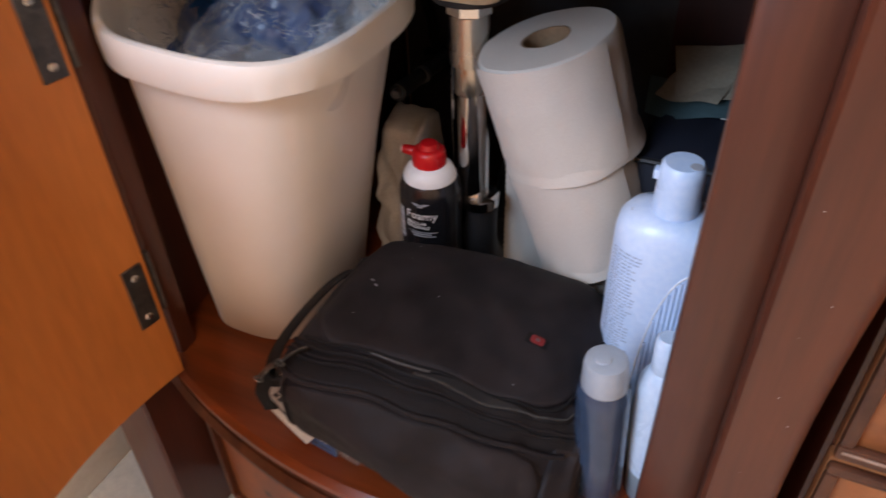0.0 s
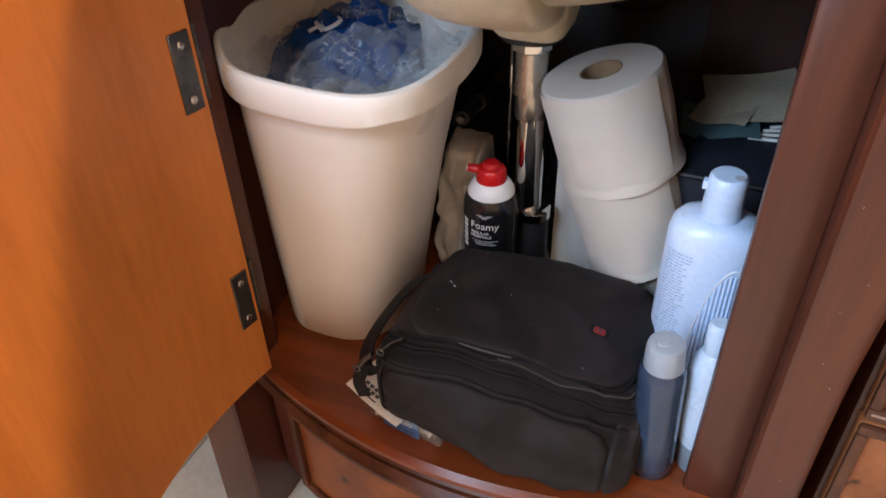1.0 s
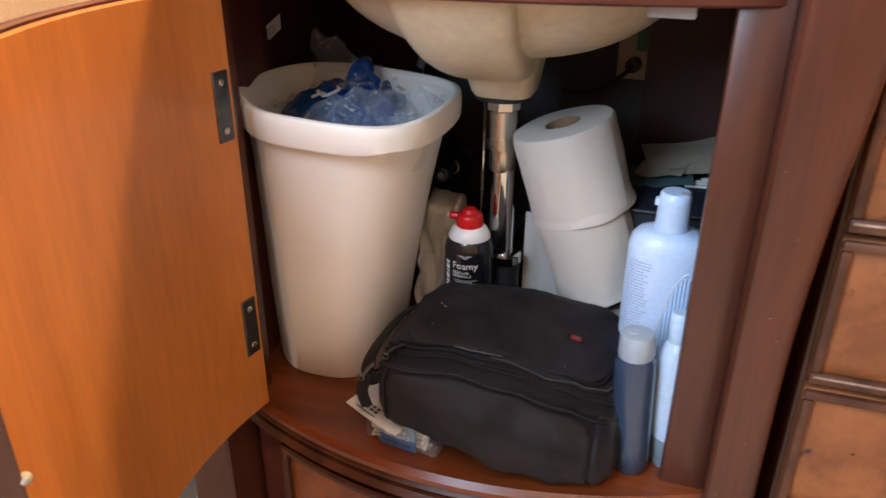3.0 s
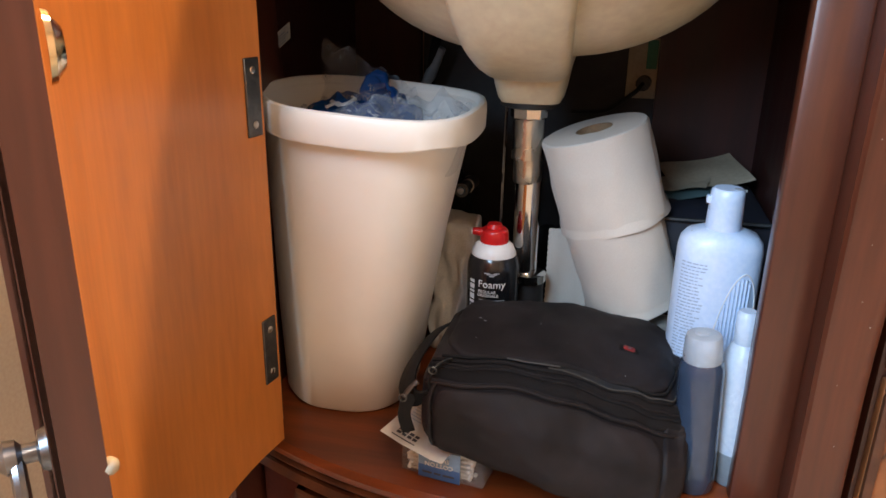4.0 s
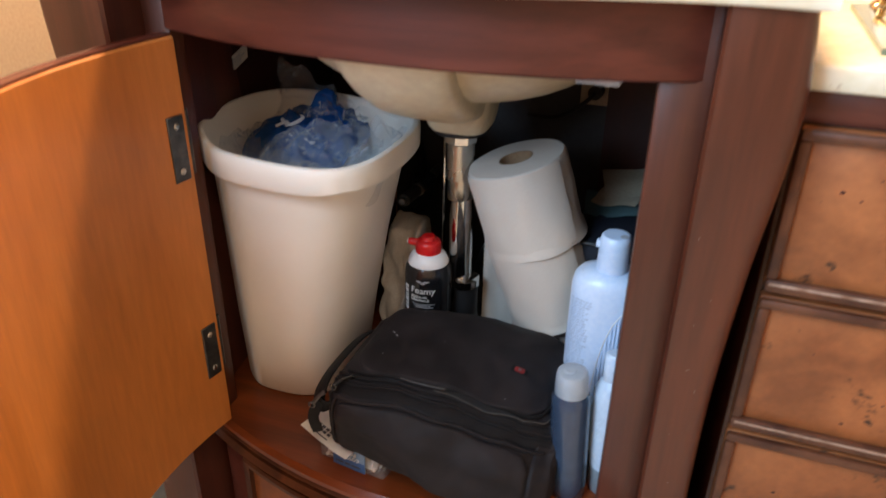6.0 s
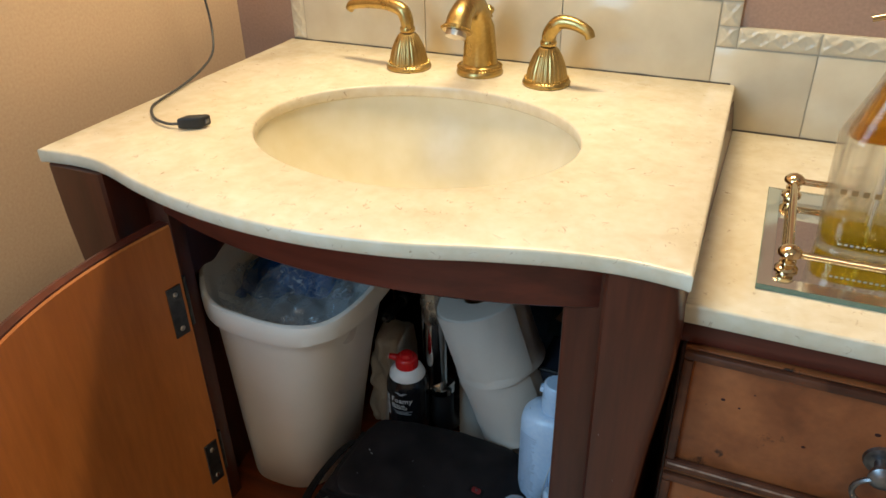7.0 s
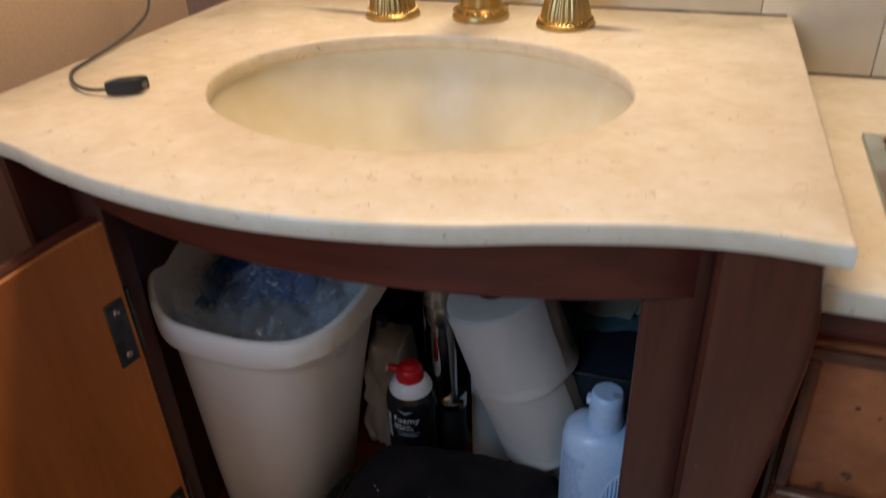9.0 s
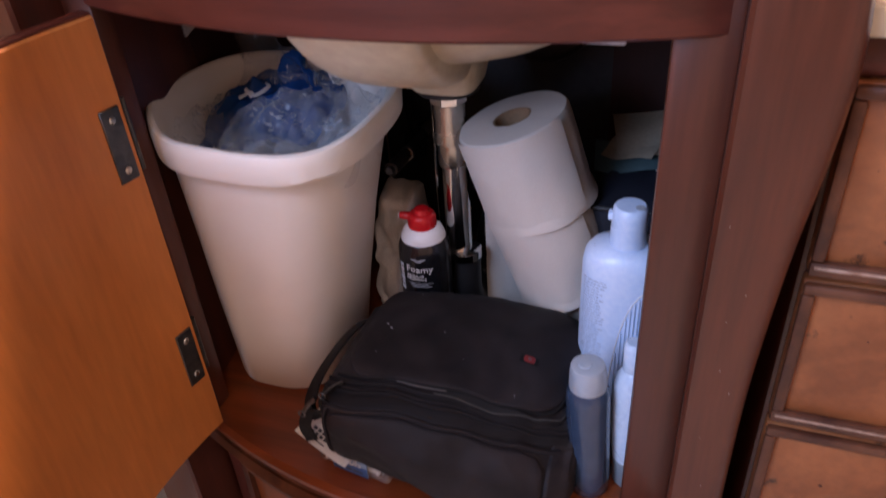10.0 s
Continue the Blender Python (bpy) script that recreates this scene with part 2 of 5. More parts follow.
def clear_film(name, opacity):
    """Thin clear film: glossy, mostly see-through, crease whitening and glints painted on as white lines."""
    m = bpy.data.materials.new(name)
    m.use_nodes = True
    n, ln = m.node_tree.nodes, m.node_tree.links
    p = n["Principled BSDF"]
    p.inputs["Base Color"].default_value = (0.50, 0.54, 0.60, 1)
    p.inputs["Roughness"].default_value = 0.14
    p.inputs["Coat Weight"].default_value, p.inputs["Coat Roughness"].default_value = 1.0, 0.06
    co = n.new("ShaderNodeTexCoord")
    lines = []
    for scale, bend, width in ((34.0, 1.6, 0.016), (70.0, 1.2, 0.022)):
        a = n.new("ShaderNodeTexNoise")
        a.inputs["Scale"].default_value, a.inputs["Detail"].default_value, a.inputs["Distortion"].default_value = scale, 2.0, bend
        ln.new(co.outputs["Object"], a.inputs["Vector"])
        away = n.new("ShaderNodeMath")
        away.operation, away.inputs[1].default_value = "SUBTRACT", 0.5
        ln.new(a.outputs[0], away.inputs[0])
        ab = n.new("ShaderNodeMath")
        ab.operation = "ABSOLUTE"
        ln.new(away.outputs[0], ab.inputs[0])
        r = n.new("ShaderNodeMapRange")
        r.inputs["From Min"].default_value, r.inputs["From Max"].default_value = 0.001, width
        r.inputs["To Min"].default_value, r.inputs["To Max"].default_value = 1.0, 0.0
        ln.new(ab.outputs[0], r.inputs[0])
        lines.append(r)
    gate = n.new("ShaderNodeTexNoise")
    gate.inputs["Scale"].default_value = 26.0
    ln.new(co.outputs["Object"], gate.inputs["Vector"])
    g = n.new("ShaderNodeMapRange")
    g.inputs["From Min"].default_value, g.inputs["From Max"].default_value = 0.46, 0.62
    ln.new(gate.outputs[0], g.inputs[0])
    most = n.new("ShaderNodeMath")
    most.operation = "MAXIMUM"
    ln.new(lines[0].outputs[0], most.inputs[0])
    ln.new(lines[1].outputs[0], most.inputs[1])
    both = n.new("ShaderNodeMath")
    both.operation = "MULTIPLY"
    ln.new(most.outputs[0], both.inputs[0])
    ln.new(g.outputs[0], both.inputs[1])
    see = n.new("ShaderNodeMapRange")
    see.inputs["To Min"].default_value, see.inputs["To Max"].default_value = 1.0 - opacity, 0.12
    ln.new(both.outputs[0], see.inputs[0])
    clear_part = n.new("ShaderNodeBsdfTransparent")
    mix = n.new("ShaderNodeMixShader")
    ln.new(see.outputs[0], mix.inputs[0])
    ln.new(p.outputs[0], mix.inputs[1])
    ln.new(clear_part.outputs[0], mix.inputs[2])
    ln.new(mix.outputs[0], n["Material Output"].inputs[0])
    return m


film = clear_film("clear_film", 0.20)
film_thin = clear_film("thin_film", 0.18)
pet = clear("clear_box", (0.95, 0.96, 0.97), 0.06, 1.25, 0.7)


def marble_specks(m):
    """Short thin dark brown marks and pale clouds in the stone."""
    nt = m.node_tree
    n, ln = nt.nodes, nt.links
    p = n["Principled BSDF"]
    src = p.inputs["Base Color"].links[0].from_socket
    co = n.new("ShaderNodeTexCoord")
    a = n.new("ShaderNodeTexNoise")
    a.inputs["Scale"].default_value, a.inputs["Detail"].default_value, a.inputs["Distortion"].default_value = 42.0, 3.0, 1.4
    ln.new(co.outputs["Object"], a.inputs["Vector"])
    s = n.new("ShaderNodeMath")
    s.operation = "SUBTRACT"
    s.inputs[1].default_value = 0.5
    ln.new(a.outputs[0], s.inputs[0])
    ab = n.new("ShaderNodeMath")
    ab.operation = "ABSOLUTE"
    ln.new(s.outputs[0], ab.inputs[0])
    thin = n.new("ShaderNodeMapRange")
    thin.inputs["From Min"].default_value, thin.inputs["From Max"].default_value = 0.002, 0.010
    thin.inputs["To Min"].default_value, thin.inputs["To Max"].default_value = 1.0, 0.0
    ln.new(ab.outputs[0], thin.inputs[0])
    b = n.new("ShaderNodeTexNoise")
    b.inputs["Scale"].default_value, b.inputs["Detail"].default_value = 75.0, 2.0
    ln.new(co.outputs["Object"], b.inputs["Vector"])
    gate = n.new("ShaderNodeMapRange")
    gate.inputs["From Min"].default_value, gate.inputs["From Max"].default_value = 0.59, 0.65
    ln.new(b.outputs[0], gate.inputs[0])
    both = n.new("ShaderNodeMath")
    both.operation = "MULTIPLY"
    ln.new(thin.outputs[0], both.inputs[0])
    ln.new(gate.outputs[0], both.inputs[1])
    mx = n.new("ShaderNodeMixRGB")
    mx.inputs[2].default_value = (0.42, 0.29, 0.18, 1)
    ln.new(both.outputs[0], mx.inputs[0])
    ln.new(src, mx.inputs[1])
    ln.new(mx.outputs[0], p.inputs["Base Color"])


marble_specks(stone)


# ---- builders ----
def thing(name, label, category, at=(0, 0, 0), rot=(0, 0, 0), group="", kind=""):
    ob = new(name)
    ob.matrix_basis = pose(*at, *rot)
    ob.empty_display_size = 0.02
    return tagged(ob, label, category, group, kind)


def part(name, bm, material, parent=None, label="", smooth=40, kind=""):
    me = bpy.data.meshes.new(name)
    bmesh.ops.recalc_face_normals(bm, faces=bm.faces)
    bm.to_mesh(me)
    bm.free()
    for f in me.polygons:
        f.use_smooth = smooth > 0
    if smooth:
        me.set_sharp_from_angle(angle=radians(smooth))
    me.materials.append(material)
    ob = new(name, me)
    if parent:
        ob.parent = parent
    return tagged(ob, label, kind=kind)


def box(x0, x1, y0, y1, z0, z1, bevel=0.0015, bm=None):
    bm = bm or bmesh.new()
    m = Matrix.LocRotScale(((x0 + x1) / 2, (y0 + y1) / 2, (z0 + z1) / 2), None, (abs(x1 - x0), abs(y1 - y0), abs(z1 - z0)))
    made = bmesh.ops.create_cube(bm, size=1, matrix=m)
    if bevel:
        edges = list({e for v in made["verts"] for e in v.link_edges})
        bmesh.ops.bevel(bm, geom=edges, offset=bevel, segments=2, profile=0.5, affect="EDGES")
    return bm


def loft(rings, closed=True, cap=(True, True), bm=None):
    """Skin over rings of points with equal counts."""
    bm = bm or bmesh.new()
    vs = [[bm.verts.new(p) for p in r] for r in rings]
    k = len(rings[0])
    for a, b in zip(vs, vs[1:]):
        for i in range(k if closed else k - 1):
            j = (i + 1) % k
            bm.faces.new((a[i], a[j], b[j], b[i]))
    if cap[0]:
        bm.faces.new(list(reversed(vs[0])))
    if cap[1]:
        bm.faces.new(vs[-1])
    return bm


def lathe(profile, seg=40, at=(0, 0, 0), sx=1.0, sy=1.0, cap=(True, True), bm=None, flute=0.0, flutes=0):
    rings = []
    for r, z in profile:
        ring = []
        for i in range(seg):
            a = 2 * math.pi * i / seg
            k = r * (1 + (flute * math.cos(flutes * a) if r > 0.002 else 0))
            ring.append((at[0] + sx * k * math.cos(a), at[1] + sy * k * math.sin(a), at[2] + z))
        rings.append(ring)
    return loft(rings, True, cap, bm)


def smooth_path(points, n=8):
    """Catmull-Rom through points."""
    pts = [Vector(p) for p in points]
    pts = [pts[0] * 2 - pts[1]] + pts + [pts[-1] * 2 - pts[-2]]
    out = []
    for a, b, c, d in zip(pts, pts[1:], pts[2:], pts[3:]):
        for i in range(n):
            t = i / n
            out.append(0.5 * ((2 * b) + (c - a) * t + (2 * a - 5 * b + 4 * c - d) * t * t + (3 * b - a - 3 * c + d) * t ** 3))
    out.append(pts[-2])
    return out


def tube(points, radius, seg=12, n=8, flat=1.0, bm=None, smooth=True):
    """Round or flattened tube along points; radius is a number or a list of numbers at the points."""
    pts = smooth_path(points, n) if smooth else [Vector(p) for p in points]
    rad = radius if isinstance(radius, (list, tuple)) else [radius] * len(points)
    rings = []
    side = None
    for i, p in enumerate(pts):
        d = (pts[min(i + 1, len(pts) - 1)] - pts[max(i - 1, 0)]).normalized()
        if side is None:
            side = d.orthogonal().normalized()
        side = (side - d * side.dot(d)).normalized()
        up = d.cross(side)
        f = i / max(1, len(pts) - 1) * (len(rad) - 1)
        k = min(int(f), len(rad) - 2)
        r = rad[k] + (rad[k + 1] - rad[k]) * (f - k)
        rings.append([p + side * (r * math.cos(2 * math.pi * j / seg)) + up * (flat * r * math.sin(2 * math.pi * j / seg)) for j in range(seg)])
    return loft(rings, True, (True, True), bm)


def ball(at, r, seg=12, sz=1.0, bm=None):
    bm = bm or bmesh.new()
    bmesh.ops.create_uvsphere(bm, u_segments=seg, v_segments=max(6, seg // 2), radius=r, matrix=Matrix.Translation(at) @ Matrix.Diagonal((1, 1, sz, 1)))
    return bm


def plan_slab(front, x0, x1, z0, z1, thick, n=36, round_=0.002, bm=None):
    """A board that follows a curved front y = front(x), with eased edges."""
    rings = []
    for i in range(n + 1):
        x = x0 + (x1 - x0) * i / n
        y = front(x)
        yb, r = y + thick, round_
        rings.append([(x, y + r, z0), (x, y, z0 + r), (x, y, z1 - r), (x, y + r, z1), (x, yb, z1), (x, yb, z0)])
    return loft(rings, True, (True, True), bm)


def round_box(corner, rr=(0.3, 0.3, 0.3), n=12, wrinkle=None):
    """A rounded box whose eight corners are given by corner(u, v, w), u, v, w in 0..1."""
    bm = bmesh.new()
    rr = [max(1e-3, r) for r in rr]

    def ease(c):
        q = [min(max(c[k], -(1 - rr[k])), 1 - rr[k]) for k in range(3)]
        d = [(c[k] - q[k]) / rr[k] for k in range(3)]
        ln = math.sqrt(sum(x * x for x in d))
        m = max(abs(x) for x in d)
        if ln > 1e-9:
            d = [x * m / ln for x in d]
        return [q[k] + d[k] * rr[k] for k in range(3)]

    for ax in range(3):
        for s in (-1, 1):
            g = {}
            for i in range(n + 1):
                for j in range(n + 1):
                    c = [0, 0, 0]
                    c[ax] = s
                    c[(ax + 1) % 3] = math.tan((2 * i / n - 1) * math.pi / 4)
                    c[(ax + 2) % 3] = math.tan((2 * j / n - 1) * math.pi / 4)
                    e = ease(c)
                    p = Vector(corner(*[(x + 1) / 2 for x in e]))
                    if wrinkle:
                        p += wrinkle(p, e)
                    g[i, j] = bm.verts.new(p)
            for i in range(n):
                for j in range(n):
                    bm.faces.new((g[i, j], g[i + 1, j], g[i + 1, j + 1], g[i, j + 1]))
    bmesh.ops.remove_doubles(bm, verts=bm.verts, dist=1e-5)
    return bm


def boxy(x0, x1, y0, y1, z0, z1):
    return lambda u, v, w: (x0 + (x1 - x0) * u, y0 + (y1 - y0) * v, z0 + (z1 - z0) * w)


def superring(cx, cy, hx, hy, z, power=4.0, k=56, lean=(0, 0)):
    out = []
    for i in range(k):
        a = 2 * math.pi * i / k
        c, s = math.cos(a), math.sin(a)
        out.append((cx + hx * math.copysign(abs(c) ** (2 / power), c), cy + hy * math.copysign(abs(s) ** (2 / power), s), z))
    return out


def lettering(text, size, material, parent, place, name="lettering", extrude=0.0002):
    """Text with the built-in font as a mesh; place turns a flat (x, y, depth) into a place on the thing."""
    cu = bpy.data.curves.new("text", "FONT")
    cu.body, cu.size, cu.extrude, cu.align_x, cu.resolution_u = text, size, extrude, "CENTER", 2
    tmp = bpy.data.objects.new("text", cu)
    me = bpy.data.meshes.new_from_object(tmp)
    for v in me.vertices:
        v.co = place(v.co.x, v.co.y, v.co.z)
    bpy.data.objects.remove(tmp)
    bpy.data.curves.remove(cu)
    me.materials.clear()
    me.materials.append(material)
    ob = new(name, me)
    ob.parent = parent
    return ob


def bars(rows, material, parent, place, name="print"):
    """Unreadable writing as flat bars: rows of x0, x1, y, height."""
    bm = bmesh.new()
    for x0, x1, y, h in rows:
        k = max(1, int((x1 - x0) / 0.003))
        for i in range(k):
            xa, xb = x0 + (x1 - x0) * i / k, x0 + (x1 - x0) * (i + 1) / k
            bm.faces.new([bm.verts.new(place(*q)) for q in ((xa, y, 0), (xb, y, 0), (xb, y + h, 0), (xa, y + h, 0))])
    return part(name, bm, material, parent, smooth=0)


def wordy(rng, x0, x1, y0, y1, rows, fill=0.6):
    """Rows of broken bars, like small print."""
    out = []
    step = (y1 - y0) / rows
    for r in range(rows):
        x = x0
        end = x1 - rng.random() * 0.3 * (x1 - x0)
        while x < end - 0.002:
            w = 0.0015 + rng.random() * 0.0045
            out.append((x, min(x + w, end), y0 + r * step, step * fill))
            x += w + 0.0009
    return out


# ---- the room ----
TOP, LOW = 0.850, 0.790
FLOOR = part("floor", box(-0.7, 1.9, -2.9, 0.2, -0.10, 0.0, 0), floor_mat, smooth=0)
tagged(FLOOR, "pale beige tiled bathroom floor", "floor", kind="structure")
tagged(part("ceiling", box(-0.7, 1.9, -2.9, 0.2, 2.44, 2.54, 0), white_paint, smooth=0), "plain white painted ceiling", "ceiling", kind="structure")
tagged(part("wall_back", box(-0.45, 1.8, 0.0, 0.12, 0.0, 2.44, 0), paint_shaded, smooth=0), "rose brown painted wall behind the vanity, shade put into its colour", "wall", kind="structure")
bm = box(-0.57, -0.45, -2.2, 0.12, 0, 0.95, 0)
box(-0.57, -0.45, -2.2, 0.12, 1.95, 2.44, 0, bm)
box(-0.57, -0.45, -1.3, 0.12, 0.95, 1.95, 0, bm)
box(-0.57, -0.45, -2.8, -2.2, 0, 2.44, 0, bm)
tagged(part("wall_left", bm, paint, smooth=0), "peach painted wall beside the vanity", "wall", kind="structure")
tagged(part("wall_right", box(1.8, 1.9, -2.8, 0.12, 0, 2.44, 0), paint, smooth=0), "peach painted wall", "wall", kind="structure")
tagged(part("wall_front", box(-0.57, 1.9, -2.9, -2.8, 0, 2.44, 0), paint, smooth=0), "peach painted wall", "wall", kind="structure")
bm = box(-0.45, -0.436, -2.8, 0, 0.0, 0.075, 0.002)
box(-0.45, -0.440, -2.8, 0, 0.075, 0.088, 0.003, bm)
box(-0.45, -0.444, -2.8, 0, 0.088, 0.098, 0.002, bm)
tagged(part("baseboard", bm, white_paint), "cream painted moulded baseboard", "baseboard", kind="structure")

# ---- vanity cabinet ----
APRON = lambda x: -0.450 - 0.043 * (1 - ((x - 0.010) / 0.24) ** 2)
SHELF = lambda x: -0.466 - 0.052 * (1 - ((x - 0.010) / 0.24) ** 2)
vanity = thing("vanity_cabinet", "dark mahogany bow-front bathroom vanity, one door open", "cabinet")


def post(sign, cx, fy, hw, ch, swell):
    """Front post with a swelling outer side, from floor to top."""
    rings = []
    for p in smooth_path([(z, s, 0) for z, s in swell], 5):
        z, s = p.x, p.y
        xo, xi = cx + sign * (hw + s), cx - sign * hw
        f = fy - s * 0.35
        rings.append([(xi, f + 0.003, z), (xi + sign * 0.003, f, z), (xo - sign * ch, f, z), (xo - sign * ch * 0.3, f + ch * 0.35, z), (xo, f + ch, z), (xo, -0.02, z), (xi, -0.40, z)])
    return loft(rings)


part("post", post(1, 0.2975, -0.482, 0.028, 0.013, ((0.0, -0.004), (0.20, -0.010), (0.37, -0.011), (0.50, -0.010), (0.62, -0.003), (0.70, 0.005), (0.76, 0.009), (0.80, 0.007), (0.834, 0.003))), wood, vanity)
part("post", post(-1, -0.2950, -0.492, 0.030, 0.006, ((0.0, 0.004), (0.20, 0.000), (0.37, 0.000), (0.50, -0.002), (0.62, 0.003), (0.70, 0.009), (0.76, 0.014), (0.80, 0.016), (0.834, 0.017))), wood, vanity)
rng = random.Random(21)
bm = bmesh.new()
for px, pz in ((0.289, 0.574), (0.291, 0.527), (0.2735, 0.772), (0.298, 0.60), (0.286, 0.452), (0.3005, 0.506), (0.2785, 0.330), (0.294, 0.395), (0.2795, 0.655)):
    bmesh.ops.create_icosphere(bm, subdivisions=1, radius=0.0002 + 0.0003 * rng.random(), matrix=Matrix.Translation((px, -0.4826 - 0.002 * (pz > 0.62), pz)) @ Matrix.Diagonal((1.3, 0.5, 1, 1)))
part("paint_flecks", bm, print_grey, vanity, "tiny white paint flecks", kind="stuff")
part("stile", box(0.227, 0.2705, -0.446, -0.424, 0.27, 0.834, 0.0045), wood, vanity)
part("stile", box(-0.274, -0.236, -0.446, -0.424, 0.27, 0.834, 0.002), wood, vanity)
part("apron", plan_slab(APRON, -0.262, 0.2700, 0.768, 0.834, 0.018), wood_along, vanity)
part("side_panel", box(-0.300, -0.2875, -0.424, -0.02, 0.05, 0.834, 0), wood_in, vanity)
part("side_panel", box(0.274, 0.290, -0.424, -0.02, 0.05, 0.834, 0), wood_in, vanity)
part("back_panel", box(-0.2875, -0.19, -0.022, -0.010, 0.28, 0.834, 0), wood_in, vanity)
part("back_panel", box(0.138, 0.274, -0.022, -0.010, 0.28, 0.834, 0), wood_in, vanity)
bm = plan_slab(SHELF, -0.262, 0.270, 0.282, 0.300, 0.12, round_=0.006)
box(-0.281, 0.274, -0.425, -0.02, 0.282, 0.2995, 0, bm)
part("shelf", bm, wood_shelf, vanity, "reddish brown bottom shelf with a bowed edge")
bm = plan_slab(lambda x: SHELF(x) + 0.004, -0.262, 0.270, 0.2705, 0.281, 0.03, round_=0.005)
plan_slab(lambda x: SHELF(x) - 0.003, -0.262, 0.270, 0.258, 0.270, 0.03, round_=0.006, bm=bm)
part("moulding", bm, wood_bead, vanity, "worn reeded moulding below the shelf")
part("base_rail", plan_slab(lambda x: SHELF(x) + 0.022, -0.262, 0.270, 0.06, 0.258, 0.02), wood_along, vanity)
bm = plan_slab(lambda x: SHELF(x) + 0.012, -0.205, 0.22, 0.10, 0.247, 0.012)
base_drawer = part("drawer_front", bm, wood_draw, vanity, "bowed distressed drawer front")
bm = plan_slab(lambda x: SHELF(x) + 0.004, -0.205, 0.22, 0.236, 0.247, 0.010, round_=0.003)
plan_slab(lambda x: SHELF(x) + 0.004, -0.205, 0.22, 0.10, 0.111, 0.010, round_=0.003, bm=bm)
for xa in (-0.205, 0.209):
    plan_slab(lambda x: SHELF(x) + 0.004, xa, xa + 0.011, 0.10, 0.247, 0.010, n=3, round_=0.003, bm=bm)
part("bead", bm, wood_bead, base_drawer)
# dark sheet laid over the wall to carry the shade of the recess
part("shaded_back", box(-0.19, 0.138, -0.004, -0.001, 0.28, 0.836, 0), shaded_wall, vanity, "bare wall seen through the cut-out back, shade put into its dark colour")
bm = box(0.160, 0.198, -0.436, -0.412, 0.755, 0.7675, 0.002)
part("catch", bm, print_grey, vanity, "white plastic magnetic catch")
bm = box(-0.2873, -0.2868, -0.288, -0.246, 0.686, 0.704, 0)
for vtx in bm.verts:
    vtx.co.z += 0.30 * (vtx.co.y + 0.267)
st = part("sticker", bm, paper_white, vanity, "small white paper sticker")
rng = random.Random(5)
bars(wordy(rng, -0.288, -0.256, 0.688, 0.701, 4), print_grey, st, lambda x, y, d: (-0.2863, x + 0.004, y + 0.30 * (x + 0.271)))


# open door, a bowed board hinged on the stile
HX, HY, EX, EY, SAG = -0.2165, -0.466, -0.091, -0.868, 0.057


def door_at(u, out=0.0):
    """A point of the door's inner face in plan, u from the hinge to the free edge; out: away from the inner face."""
    dx, dy = EX - HX, EY - HY
    ln = math.hypot(dx, dy)
    nx, ny = dy / ln, -dx / ln
    k = 4 * SAG * u * (1 - u)
    tx, ty = dx + nx * 4 * SAG * (1 - 2 * u), dy + ny * 4 * SAG * (1 - 2 * u)
    tl = math.hypot(tx, ty)
    mx, my = ty / tl, -tx / tl
    return HX + dx * u + nx * k + mx * out, HY + dy * u + ny * k + my * out, (tx / tl, ty / tl), (mx, my)


def door_board(u0, u1, z0, z1, a, b, n=30, r=0.002, bm=None):
    rings = []
    for i in range(n + 1):
        u = u0 + (u1 - u0) * i / n
        pa, pb = door_at(u, a), door_at(u, b)
        pc, pd = door_at(u, a + r), door_at(u, b - r)
        rings.append([(pa[0], pa[1], z0 + r), (pa[0], pa[1], z1 - r), (pc[0], pc[1], z1), (pd[0], pd[1], z1), (pb[0], pb[1], z1 - r), (pb[0], pb[1], z0 + r), (pd[0], pd[1], z0), (pc[0], pc[1], z0)])
    return loft(rings, True, (True, True), bm)


door = part("door", door_board(0, 1, 0.302, 0.768, 0.0, 0.016), wood_door, vanity, "open bowed door, orange brown veneer inside")
part("door_edge", door_board(0.0, 1.0, 0.7682, 0.7694, 0.002, 0.015), wood_along, door, "dark top edge")
part("edge_band", door_board(1.0005, 1.004, 0.302, 0.768, 0.0, 0.016, n=2), wood, door, "dark free edge")
part("outer_veneer", door_board(0.0, 1.004, 0.302, 0.768, 0.0162, 0.018), wood, door, "dark outer face")
part("raised_panel", door_board(0.12, 0.885, 0.35, 0.720, 0.0182, 0.0245, r=0.004), wood, door, "raised outer panel")


def door_plate(name, u, z0, z1, w, thick, material, parent, label=""):
    """A small plate lying on the door's inner face."""
    x, y, t, m = door_at(u)
    bm = bmesh.new()
    vs = []
    for o in (0.0006, -thick):
        for s, z in ((-w / 2, z0), (w / 2, z0), (w / 2, z1), (-w / 2, z1)):
            vs.append(bm.verts.new((x + t[0] * s + m[0] * o, y + t[1] * s + m[1] * o, z)))
    for f in ((0, 1, 2, 3), (4, 5, 6, 7), (0, 1, 5, 4), (1, 2, 6, 5), (2, 3, 7, 6), (3, 0, 4, 7)):
        bm.faces.new([vs[i] for i in f])
    bmesh.ops.bevel(bm, geom=list(bm.edges), offset=0.0006, segments=1, affect="EDGES")
    return part(name, bm, material, parent, label)


